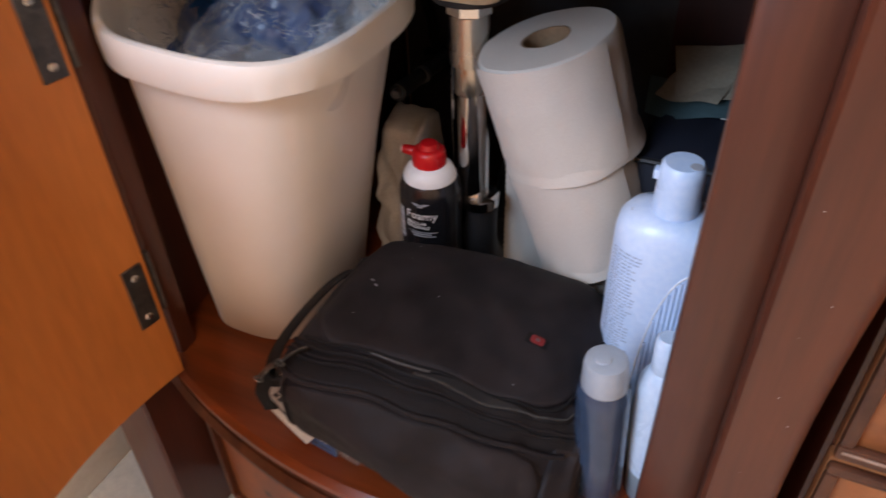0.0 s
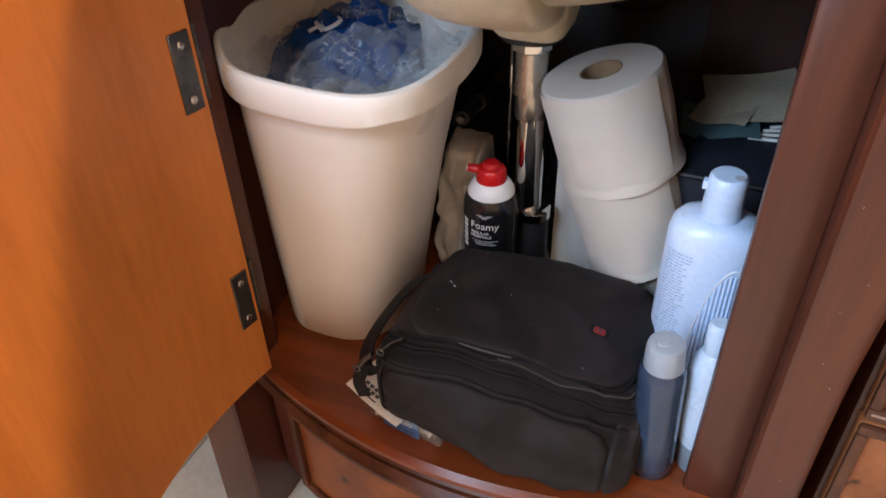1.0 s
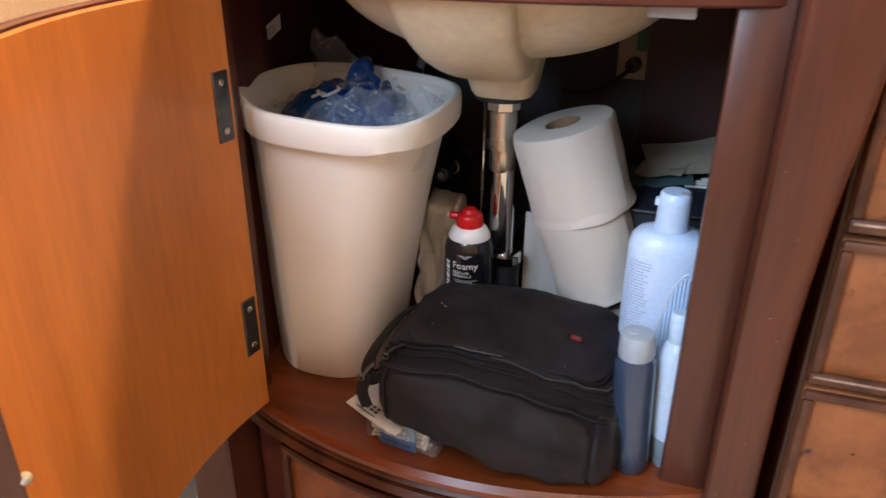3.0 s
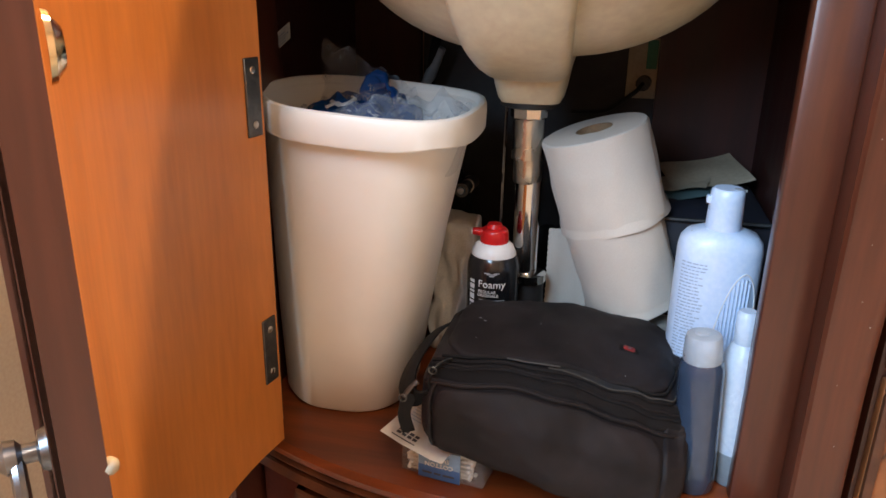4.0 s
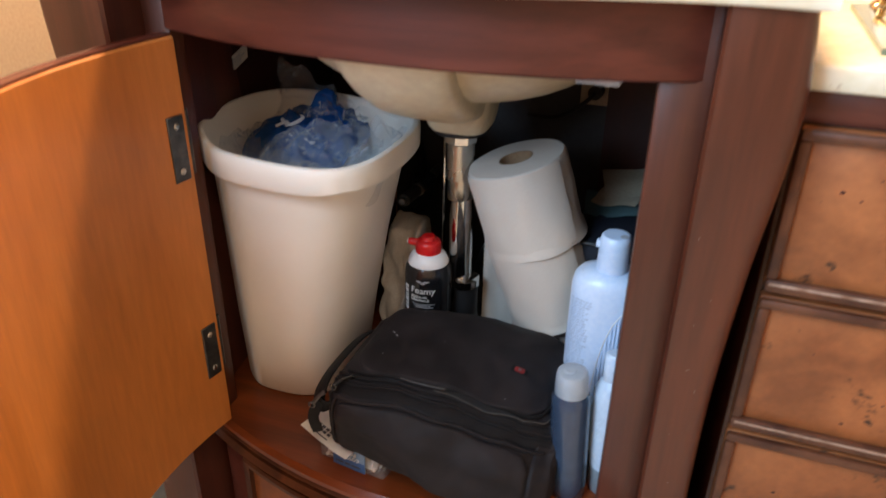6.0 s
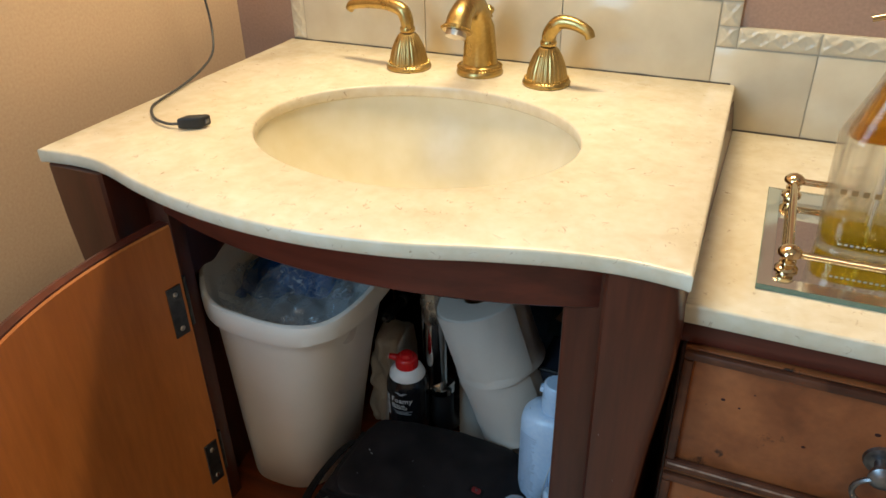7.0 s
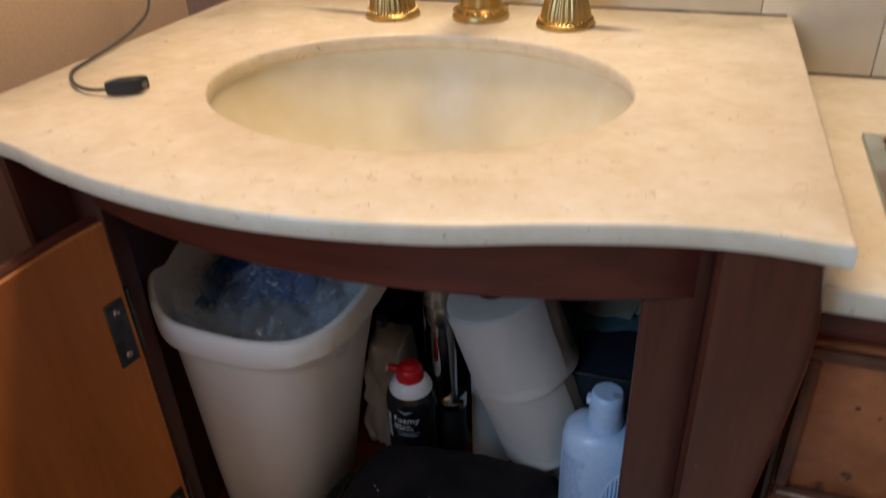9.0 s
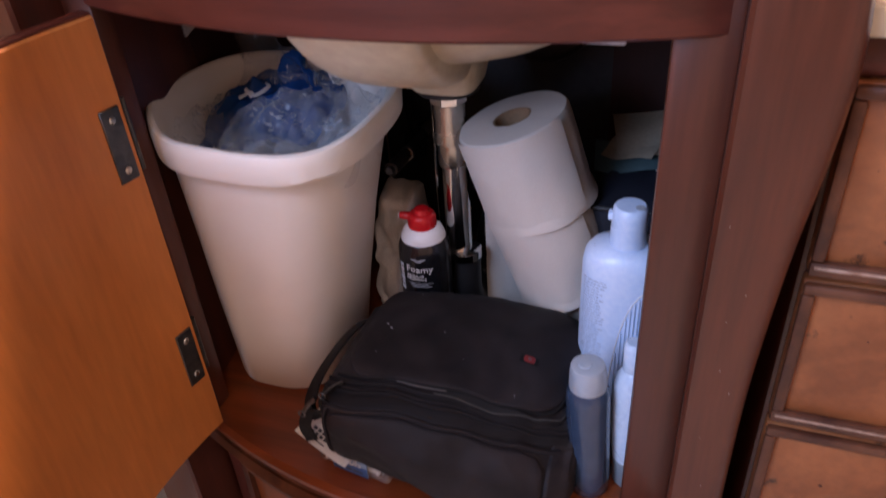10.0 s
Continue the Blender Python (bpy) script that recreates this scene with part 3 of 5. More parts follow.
for zc, zz in ((0.6595, (0.636, 0.683)), (0.4145, (0.392, 0.437))):
    hinge = door_plate("hinge", 0.030, zc - 0.034, zc + 0.034, 0.020, 0.002, brass_dark, door, "dark steel butt hinge")
    for z in zz:
        x, y, t, m = door_at(0.030, -0.0022)
        bm = bmesh.new()
        rot = Matrix(((t[0], m[0], 0), (t[1], m[1], 0), (0, 0, 1))).to_4x4()
        bmesh.ops.create_uvsphere(bm, u_segments=10, v_segments=6, radius=0.0036, matrix=Matrix.Translation((x, y, z)) @ rot @ Matrix.Diagonal((1, 0.35, 1, 1)))
        part("screw", bm, chrome_dull, hinge)
    bm = tube([(-0.2235, -0.4575, zc - 0.034), (-0.2235, -0.4575, zc + 0.034)], 0.0032, 8, 1)
    part("knuckle", bm, brass_dark, hinge)
x, y, t, m = door_at(0.986, -0.002)
rot = Matrix(((t[0], m[0], 0), (t[1], m[1], 0), (0, 0, 1))).to_4x4()
bm = lathe([(0.0005, 0.006), (0.007, 0.0055), (0.010, 0.003), (0.0118, 0.0022), (0.0125, 0.0)], 20)
bm.transform(Matrix.Translation((x, y, 0.735)) @ rot @ pose(0, 0, 0, 90))
part("strike", bm, gold_pale, door, "round brass strike plate")
x, y, t, m = door_at(0.998, -0.001)
part("bumper", ball((x, y, 0.575), 0.0038, 10), paper_cream, door, "small white door bumper")
x, y, t, m = door_at(0.97, 0.0185)
bm = lathe([(0.009, 0.0), (0.008, 0.003), (0.004, 0.004), (0.004, 0.009), (0.0065, 0.011), (0.007, 0.015), (0.004, 0.018)], 16)
bm.transform(Matrix.Translation((x, y, 0.582)) @ Matrix(((t[0], m[0], 0), (t[1], m[1], 0), (0, 0, 1))).to_4x4() @ pose(0, 0, 0, -90))
pull = part("pull", bm, pewter, door, "pewter drop pull")
x2, y2, t2, m2 = door_at(0.97, 0.030)
bm = tube([(x2 + 0.010 * math.sin(a) * t2[0], y2 + 0.010 * math.sin(a) * t2[1], 0.566 + 0.016 * math.cos(a)) for a in [i * math.pi / 6 for i in range(13)]], 0.0028, 8, 3)
part("ring", bm, pewter, pull)

# ---- countertop ----
EDGE = smooth_path([(-0.352, -0.500, 0), (-0.300, -0.496, 0), (-0.255, -0.502, 0), (-0.190, -0.524, 0), (-0.120, -0.541, 0), (-0.045, -0.550, 0), (0.025, -0.549, 0),
                    (0.105, -0.537, 0), (0.175, -0.516, 0), (0.240, -0.500, 0), (0.290, -0.4945, 0), (0.338, -0.498, 0)], 8)
BX, BY, BA, BB = 0.004, -0.293, 0.191, 0.148


def slab(outline, hole, z0, z1, r):
    """A stone slab with an eased outline and, if given, a hole; outlines run counter-clockwise."""
    bm = bmesh.new()

    def inset(loop, d):
        out = []
        for i, p in enumerate(loop):
            a, b = loop[i - 1], loop[(i + 1) % len(loop)]
            t = Vector((b[0] - a[0], b[1] - a[1]))
            nrm = Vector((-t.y, t.x)).normalized()
            out.append((p[0] + nrm.x * d, p[1] + nrm.y * d))
        return out

    tops, bottoms = [], []
    for loop in [outline] + ([hole] if hole else []):
        rows = []
        for d, z in ((r, z1), (r * 0.3, z1 - r * 0.3), (0.0, z1 - r), (0.0, z0 + r * 0.6), (r * 0.6, z0)):
            rows.append([bm.verts.new((x, y, z)) for x, y in inset(loop, d)])
        k = len(loop)
        for a, b in zip(rows, rows[1:]):
            for i in range(k):
                bm.faces.new((a[i], a[(i + 1) % k], b[(i + 1) % k], b[i]))
        tops.append(rows[0])
        bottoms.append(rows[-1])
    for rows in (tops, bottoms):
        edges = []
        for loop in rows:
            edges += [bm.edges.get((loop[i], loop[(i + 1) % len(loop)])) for i in range(len(loop))]
        bmesh.ops.triangle_fill(bm, use_beauty=True, edges=edges)
    return bm


outline = [(p.x, p.y + 0.004) for p in EDGE] + [(0.3375, -0.48)] + [(0.3372 - 0.0112 * i / 8, -0.45 + 0.442 * i / 8) for i in range(9)]
outline += [(0.322 - 0.668 * i / 12, -0.007) for i in range(13)] + [(-0.346 - 0.006 * i / 8, -0.03 - 0.44 * i / 8) for i in range(9)]
hole = [(BX + BA * math.cos(-2 * math.pi * i / 72), BY + BB * math.sin(-2 * math.pi * i / 72)) for i in range(72)]
counter = thing("countertop", "polished cream marble vanity top with serpentine front", "countertop")
part("slab", slab(outline, hole, 0.8345, TOP, 0.0028), stone, counter, smooth=50)
low_counter = thing("countertop", "lower cream marble top beside the vanity", "countertop")
lo = [(0.332, -0.440), (0.334, -0.442)] + [(0.36 + 0.095 * i, -0.442) for i in range(8)] + [(1.10, -0.40), (1.10, -0.008), (0.332, -0.008), (0.330, -0.2)]
part("slab", slab(lo, None, 0.770, LOW, 0.003), stone, low_counter, smooth=50)
bm = tube([(-0.34 + 0.02 * i, -0.0085, TOP + 0.0008) for i in range(34)], [0.0012 + 0.0011 * noise.noise((i * 0.8, 0, 0)) for i in range(34)], 6, 3)
tagged(part("caulk_line", bm, caulk), "dark cracked caulk along the backsplash", "trim", kind="structure")
bm = tube([(0.33 + 0.02 * i, -0.0085, LOW + 0.0006) for i in range(30)], 0.0013, 6, 2)
tagged(part("caulk_line", bm, caulk), "dark caulk along the backsplash", "trim", kind="structure")

# ---- basin ----
basin = thing("sink_basin", "bone coloured undermount oval ceramic basin", "sink")


def bowl(a, b, depth, z, pw, rings_n=16):
    rings = []
    for i in range(rings_n + 1):
        r = math.cos(i / rings_n * math.pi / 2 * 0.985)
        h = (1 - r ** pw) ** (1 / 1.7)
        back = 0.05 * h * h
        rings.append([(BX + a * r * math.cos(2 * math.pi * k / 64), BY + back * (1 - r) + b * r * math.sin(2 * math.pi * k / 64), z - depth * h) for k in range(64)])
    return rings


part("bowl", loft(bowl(BA + 0.004, BB + 0.004, 0.138, 0.837, 2.3), True, (False, True)), ceramic, basin)
outer = [[(BX + (BA + 0.03) * math.cos(2 * math.pi * k / 64), BY + (BB + 0.03) * math.sin(2 * math.pi * k / 64), 0.836) for k in range(64)],
         [(BX + (BA + 0.03) * math.cos(2 * math.pi * k / 64), BY + (BB + 0.03) * math.sin(2 * math.pi * k / 64), 0.822) for k in range(64)]]
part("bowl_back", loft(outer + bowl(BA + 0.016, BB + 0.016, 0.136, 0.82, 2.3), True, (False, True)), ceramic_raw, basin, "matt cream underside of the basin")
boss = []
for z, hx, y0, y1 in ((0.697, 0.050, -0.300, -0.185), (0.672, 0.043, -0.286, -0.188), (0.650, 0.039, -0.274, -0.190), (0.638, 0.036, -0.268, -0.192), (0.633, 0.033, -0.263, -0.195)):
    boss.append(superring(-0.005, (y0 + y1) / 2, hx, (y1 - y0) / 2, z, 3.6, 40))
ridge_rings = []
for i, ring in enumerate(bowl(BA + 0.016, BB + 0.016, 0.136, 0.82, 2.3, 24)[1:22]):
    q = ring[48]
    f = i / 20
    hx, d = 0.064 - 0.018 * f, 0.014 + 0.010 * f
    ridge_rings.append([(-0.005 + hx * math.copysign(abs(math.cos(a)) ** 0.5, math.cos(a)), q[1] + 0.004 - (d + 0.004) * math.sin(a) ** 0.5 * (1 - f * 0.7), q[2] + 0.004 - (d + 0.006) * math.sin(a) ** 0.5 * (0.3 + 0.7 * f)) for a in [math.pi * k / 14 for k in range(15)]])
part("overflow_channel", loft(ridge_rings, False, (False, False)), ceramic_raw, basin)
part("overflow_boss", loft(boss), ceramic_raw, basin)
part("gasket", lathe([(0.034, 0.6335), (0.034, 0.6275), (0.026, 0.625)], 28, (-0.006, -0.229, 0)), black_rubber, basin, "black rubber gasket")

drain = thing("drain_pipe", "chrome tailpiece and trap below the basin", "pipe", (-0.007, -0.229, 0))
part("nut", lathe([(0.021, 0.626), (0.021, 0.614), (0.019, 0.612)], 8), chrome, drain)
part("tailpiece", lathe([(0.0180, 0.614), (0.0180, 0.566)], 28, (0.0, 0, 0)), chrome_dull, drain)
part("sleeve", lathe([(0.0165, 0.568), (0.0168, 0.566), (0.0168, 0.541), (0.0160, 0.538)], 28, (0.002, 0, 0)), chrome_dull, drain)
part("tube", lathe([(0.0155, 0.540), (0.0155, 0.34)], 28, (0.004, 0, 0)), chrome, drain)
part("slip_nut", lathe([(0.017, 0.428), (0.0205, 0.426), (0.0205, 0.416), (0.017, 0.414)], 12, (0.011, -0.002, 0)), chrome, drain)
part("trap", tube([(0.011, 0, 0.414), (0.012, 0, 0.36), (0.012, 0.03, 0.33), (0.012, 0.07, 0.335), (0.012, 0.09, 0.37), (0.012, 0.12, 0.395), (0.012, 0.222, 0.40)], 0.018, 16), black_rubber, drain, "black plastic trap")
part("pop_up_rod", tube([(-0.030, 0.03, 0.626), (-0.031, 0.03, 0.50), (-0.032, 0.035, 0.43)], 0.0022, 8), chrome, drain)

# ---- drawer cabinet beside the vanity ----
chest = thing("drawer_cabinet", "distressed mahogany drawer cabinet with three drawers", "cabinet", (0, 0.003, 0))
part("body", box(0.336, 1.08, -0.424, -0.03, 0.06, 0.7695, 0.002), wood, chest)
part("top_rail", box(0.331, 1.085, -0.434, -0.4245, 0.7430, 0.7695, 0.002), wood_along, chest)
part("plinth", box(0.345, 1.07, -0.40, -0.02, 0.0, 0.06, 0), wood, chest)


def drawer(z0, z1, x0=0.3395, x1=0.690):
    d = part("drawer", box(x0, x1, -0.4365, -0.4245, z0, z1, 0.002), wood_draw, chest, "distressed orange brown drawer front")
    bm = bmesh.new()
    w = 0.0095
    for xa, xb, za, zb in ((x0, x1, z1 - w, z1), (x0, x1, z0, z0 + w + 0.003), (x0, x0 + w, z0 + w + 0.003, z1 - w), (x1 - w, x1, z0 + w + 0.003, z1 - w)):
        box(xa, xb, -0.4445, -0.4367, za, zb, 0.003, bm)
    part("bead", bm, wood_bead, d, "raised worn bead")
    bm = bmesh.new()
    box(x0 + 0.003, x1 - 0.003, -0.4458, -0.4446, z0 + 0.0075, z0 + 0.0100, 0.0005, bm)
    part("worn_lip", bm, worn, d, "pale worn lip")
    rng = random.Random(int(z0 * 1000))
    for _ in range(7):
        bm = bmesh.new()
        cx, cz, r = x0 + 0.03 + rng.random() * 0.2, z0 + 0.025 + rng.random() * (z1 - z0 - 0.05), 0.0008 + rng.random() * 0.0013
        lathe([(r, 0.0), (r * 0.7, 0.0003)], 8, (0, 0, 0), 1.3, 1.0, bm=bm)
        bm.transform(Matrix.Translation((cx, -0.4366, cz)) @ pose(0, 0, 0, 90))
        part("dent", bm, wood_in, d)
    zc = (z0 + z1) / 2
    bm = lathe([(0.015, 0.0), (0.014, 0.003), (0.006, 0.005), (0.006, 0.016), (0.011, 0.019), (0.012, 0.024), (0.007, 0.028), (0.002, 0.029)], 20)
    bm.transform(Matrix.Translation(((x0 + x1) / 2, -0.4366, zc - 0.0)) @ pose(0, 0, 0, 90))
    k = part("knob", bm, pewter, d, "dark pewter ring pull")
    cx = (x0 + x1) / 2
    bm = tube([(cx + 0.019 * math.sin(i * math.pi / 6), -0.458 - 0.003 * math.cos(i * math.pi / 6), zc - 0.020 + 0.019 * math.cos(i * math.pi / 6)) for i in range(13)], 0.0026, 8, 3)
    part("ring", bm, pewter, k)


for za, zb in ((0.5945, 0.740), (0.444, 0.587), (0.292, 0.436)):
    drawer(za, zb)

# ---- backsplash ----
def field_tile(x0, x1, z0, z1):
    g = 0.0006
    ob = part("tile", box(x0 + g, x1 - g, -0.0085, -0.0035, z0 + g, z1 - g, 0.0010), tile_mat, backsplash)
    return ob


def liner(x0, x1, z0, z1, along_x=True):
    """Border tile with a pressed leaf pattern."""
    bm = bmesh.new()
    ln, wd = (x1 - x0, z1 - z0) if along_x else (z1 - z0, x1 - x0)
    n, k = max(8, int(ln / 0.0016)), 12
    g = {}
    for i in range(n + 1):
        for j in range(k + 1):
            s, t = i / n, j / k
            ph = s * ln / 0.026
            cell = ph - math.floor(ph) - 0.5
            v = 2 * t - 1
            leaf = max(0.0, 1 - abs(abs(v) - 1.6 * abs(cell)) * 3.2) * 0.9 + max(0.0, 1 - (cell * cell * 30 + v * v * 6)) * 0.7
            leaf += 0.35 * max(0.0, math.cos(cell * 30) * (1 - abs(v)))
            e = min(1.0, min(s * ln, (1 - s) * ln, t * wd, (1 - t) * wd) / 0.003)
            h = 0.0067 + (0.0014 + 0.0017 * min(leaf, 1.1)) * e
            a, b = (x0 + s * ln, z0 + t * wd) if along_x else (x0 + t * wd, z0 + s * ln)
            g[i, j] = bm.verts.new((a, -h, b))
    for i in range(n):
        for j in range(k):
            bm.faces.new((g[i, j], g[i + 1, j], g[i + 1, j + 1], g[i, j + 1]))
    return part("border_tile", bm, tile_mat, backsplash, "pressed leaf border tile")


backsplash = thing("backsplash", "cream glazed tile backsplash with embossed border", "backsplash", kind="structure")
bm = box(-0.3415, 0.3185, -0.0064, -0.0005, 0.79, 0.979, 0)
box(0.3190, 1.10, -0.0064, -0.0005, 0.79, 0.922, 0, bm)
part("grout", bm, grout, backsplash, smooth=0)
for xa, xb in ((-0.317, -0.110), (-0.110, 0.0935), (0.0935, 0.294)):
    field_tile(xa, xb, 0.838, 0.9525)
    liner(xa + 0.0008, xb - 0.0008, 0.9535, 0.979)
for xa, xb in ((0.294, 0.4135), (0.4135, 0.60), (0.60, 0.80), (0.80, 1.0)):
    field_tile(xa, xb, 0.789, 0.8965)
for xa, xb in ((0.3195, 0.4128), (0.4142, 0.60), (0.601, 0.80), (0.801, 1.0)):
    liner(xa, xb, 0.8975, 0.922)
for za, zb in ((0.851, 0.9525), (0.9535, 0.979)):
    liner(-0.341, -0.318, za, zb, False)
for za, zb in ((0.8975, 0.922), (0.923, 0.9525), (0.9535, 0.979)):
    liner(0.295, 0.3185, za, zb, False)

# ---- tap ----
tap = thing("faucet", "brushed gold widespread tap with fluted bases", "tap", (0.0, -0.072, TOP))


def beads(r, z, n, s):
    bm = bmesh.new()
    for i in range(n):
        a = 2 * math.pi * i / n
        bmesh.ops.create_icosphere(bm, subdivisions=1, radius=s, matrix=Matrix.Translation((r * math.cos(a), r * math.sin(a), z)))
    return bm


base = part("spout_base", lathe([(0.031, 0.0), (0.032, 0.003), (0.0305, 0.007), (0.0275, 0.009), (0.0275, 0.012), (0.025, 0.014)], 48), gold, tap)
part("beading", beads(0.0296, 0.0100, 44, 0.0018), gold, base)
body = []
for z, y, hx, hy in ((0.012, 0.0, 0.0235, 0.0225), (0.04, 0.001, 0.0215, 0.021), (0.065, -0.002, 0.0195, 0.019), (0.078, -0.009, 0.0165, 0.017)):
    body.append([(hx * (1 + 0.035 * math.cos(5 * 2 * math.pi * k / 48)) * math.cos(2 * math.pi * k / 48), y + hy * (1 + 0.035 * math.cos(5 * 2 * math.pi * k / 48)) * math.sin(2 * math.pi * k / 48), z) for k in range(48)])
part("column", loft(body), gold, tap)
arch = tube([(0, -0.004, 0.062), (0, -0.009, 0.080), (0, -0.024, 0.0945), (0, -0.046, 0.097), (0, -0.067, 0.090), (0, -0.080, 0.0765)], [0.018, 0.0168, 0.0150, 0.0145, 0.0152, 0.0168], 24)
spout = part("spout", arch, gold, tap)
bm = tube([(0, -0.0790, 0.0785), (0, -0.0814, 0.0745)], 0.0186, 28, 1)
part("spout_collar", bm, gold, spout)
bm = bmesh.new()
ax = Vector((0, -0.0023, -0.0040)).normalized()
sd, up = Vector((1, 0, 0)), ax.cross(Vector((1, 0, 0)))
for i in range(30):
    a = 2 * math.pi * i / 30
    c = Vector((0, -0.0802, 0.0765)) + 0.0190 * (sd * math.cos(a) + up * math.sin(a))
    bmesh.ops.create_icosphere(bm, subdivisions=1, radius=0.0017, matrix=Matrix.Translation(c))
part("beading", bm, gold, spout)
part("aerator", tube([(0, -0.0814, 0.0745), (0, -0.0848, 0.0685)], 0.0130, 24, 1), chrome_dull, spout)
part("lift_rod", lathe([(0.003, 0.06), (0.003, 0.106), (0.006, 0.108), (0.0045, 0.111), (0.0075, 0.115), (0.0075, 0.119), (0.003, 0.123)], 16, (0.003, 0.024, -0.038)), gold, tap)


def handle(x, y, turn, reach, name="handle"):
    m = Matrix.Translation((x, y, 0)) @ Matrix.Rotation(radians(turn), 4, "Z")
    bm = lathe([(0.0305, 0.0), (0.0315, 0.003), (0.0295, 0.0060), (0.0265, 0.0075), (0.0262, 0.011)], 48)
    bm.transform(m)
    h = part(name, bm, gold, tap, "fluted gold lever handle")
    bm = beads(0.0280, 0.0080, 40, 0.0017)
    bm.transform(m)
    part("beading", bm, gold, h)
    bm = lathe([(0.0262, 0.009), (0.0250, 0.017), (0.0222, 0.027), (0.0180, 0.037), (0.0135, 0.045), (0.0105, 0.048)], 156, flute=0.026, flutes=26)
    bm.transform(m)
    part("fluted_base", bm, gold, h)
    bm = lathe([(0.009, 0.049), (0.0105, 0.051), (0.0105, 0.055), (0.009, 0.057)], 24)
    bm.transform(m)
    part("neck", bm, gold, h)
    bm = tube([(0, 0, 0.053), (0.001, 0, 0.065), (0.008, 0, 0.0775 - 0.004 * (1 - reach)), (0.030 * reach, 0, 0.0830 - 0.005 * (1 - reach)), (0.060 * reach, 0, 0.0820 - 0.005 * (1 - reach)), (0.090 * reach, 0, 0.0770 - 0.010 * (1 - reach)), (0.098 * reach, 0, 0.0700 - 0.012 * (1 - reach))],
              [0.0088, 0.0092, 0.0095, 0.0088, 0.0078, 0.0068, 0.0062], 16)
    bm.transform(m)
    part("lever", bm, gold, h)


handle(-0.1015, -0.012, 172, 1.0)
handle(0.0985, -0.014, -6, 0.56)

# ---- waste basket ----
waste = thing("waste_basket", "white plastic waste basket lined with bags", "bin", (-0.164, -0.320, 0.3005))
BIN_SLOPE = lambda x, z: -0.07 * (x + 0.002) * max(0, z / 0.35)


def bin_ring(dx, hx, hy, z, tight=0.0, k=96):
    """A rounded rectangle with a bowed front; the front corner by the pipe is tighter."""
    out = []
    for i in range(k):
        a = 2 * math.pi * i / k
        c, sn = math.cos(a), math.sin(a)
        pw = 2.75 + 2 * (tight * max(0.0, c) * max(0.0, -sn) + 0.8 * max(0.0, c) * max(0.0, sn) - 0.75 * max(0.0, -c) * max(0.0, -sn))
        x, y = hx * math.copysign(abs(c) ** (2 / pw), c), hy * math.copysign(abs(sn) ** (2 / pw), sn)
        out.append((dx + x, y, z + BIN_SLOPE(dx + x, z)))
    return out


prof = [(0.000, 0.072, 0.075, -0.029), (0.004, 0.076, 0.079, -0.029), (0.10, 0.0845, 0.0885, -0.0235), (0.20, 0.0935, 0.098, -0.0155), (0.310, 0.1060, 0.1105, -0.005),
        (0.325, 0.1085, 0.1140, -0.003), (0.334, 0.1100, 0.1155, -0.002), (0.336, 0.1090, 0.1145, -0.002), (0.332, 0.105, 0.1105, -0.003), (0.20, 0.0900, 0.0955, -0.0155), (0.02, 0.071, 0.076, -0.030)]
tub = part("tub", loft([bin_ring(dx, hx, hy, z) for z, hx, hy, dx in prof]), bin_mat, waste)
rim = []
for z, hx, hy in ((0.3175, 0.1070, 0.1120), (0.3122, 0.1150, 0.1200), (0.3120, 0.1178, 0.1232), (0.3140, 0.1188, 0.1243), (0.3300, 0.1194, 0.1252), (0.3385, 0.1190, 0.1248), (0.3420, 0.1176, 0.1232), (0.3432, 0.1150, 0.1206), (0.3428, 0.1122, 0.1178), (0.3400, 0.1100, 0.1156), (0.334, 0.1080, 0.1135)):
    ring = []
    for x, y, zz in bin_ring(-0.002, hx, hy, z, 0.5):
        # the moulded tuck in the rim at the tight corner
        t = math.atan2(y, x) + 0.80
        tuck = math.exp(-(t / 0.07) ** 2) - 0.3 * math.exp(-((t + 0.14) / 0.07) ** 2)
        low = max(0.0, (0.338 - z) / 0.026)
        ring.append((x * (1 - 0.012 * tuck * low), y * (1 - 0.012 * tuck * low), zz + 0.0035 * math.exp(-((t - 0.05) / 0.30) ** 2) * low))
    rim.append(ring)
part("rim", loft(rim, True, (False, False)), bin_mat, waste, "broad rolled rim", smooth=30)


def crumple(nx, ny, fn):
    bm = bmesh.new()
    g = {}
    for i in range(nx + 1):
        for j in range(ny + 1):
            g[i, j] = bm.verts.new(fn(i / nx, j / ny))
    for i in range(nx):
        for j in range(ny):
            bm.faces.new((g[i, j], g[i + 1, j], g[i + 1, j + 1], g[i, j + 1]))
    return bm


def ridge(p, s, seed=0.0):
    """Sharp creases, like film."""
    q = Vector(p) * s + Vector((seed, seed * 1.7, seed * 0.3))
    return abs(noise.noise(q)) + 0.5 * abs(noise.noise(q * 2.3)) + 0.25 * abs(noise.noise(q * 5.1))


def crease(x, y, seed):
    """Sharp straight folds in many directions, like crumpled film, about -1 to 1."""
    rng = random.Random(int(seed * 10))
    total = 0.0
    for i in range(9):
        a, w, ph = rng.random() * math.pi, 0.012 + 0.050 * rng.random(), rng.random()
        f = (x * math.cos(a) + y * math.sin(a)) / w + ph + 0.9 * noise.noise((x * 22, y * 22, seed + i))
        total += (abs(2 * (f - math.floor(f)) - 1) - 0.5) * w / 0.05
    return total * 0.6


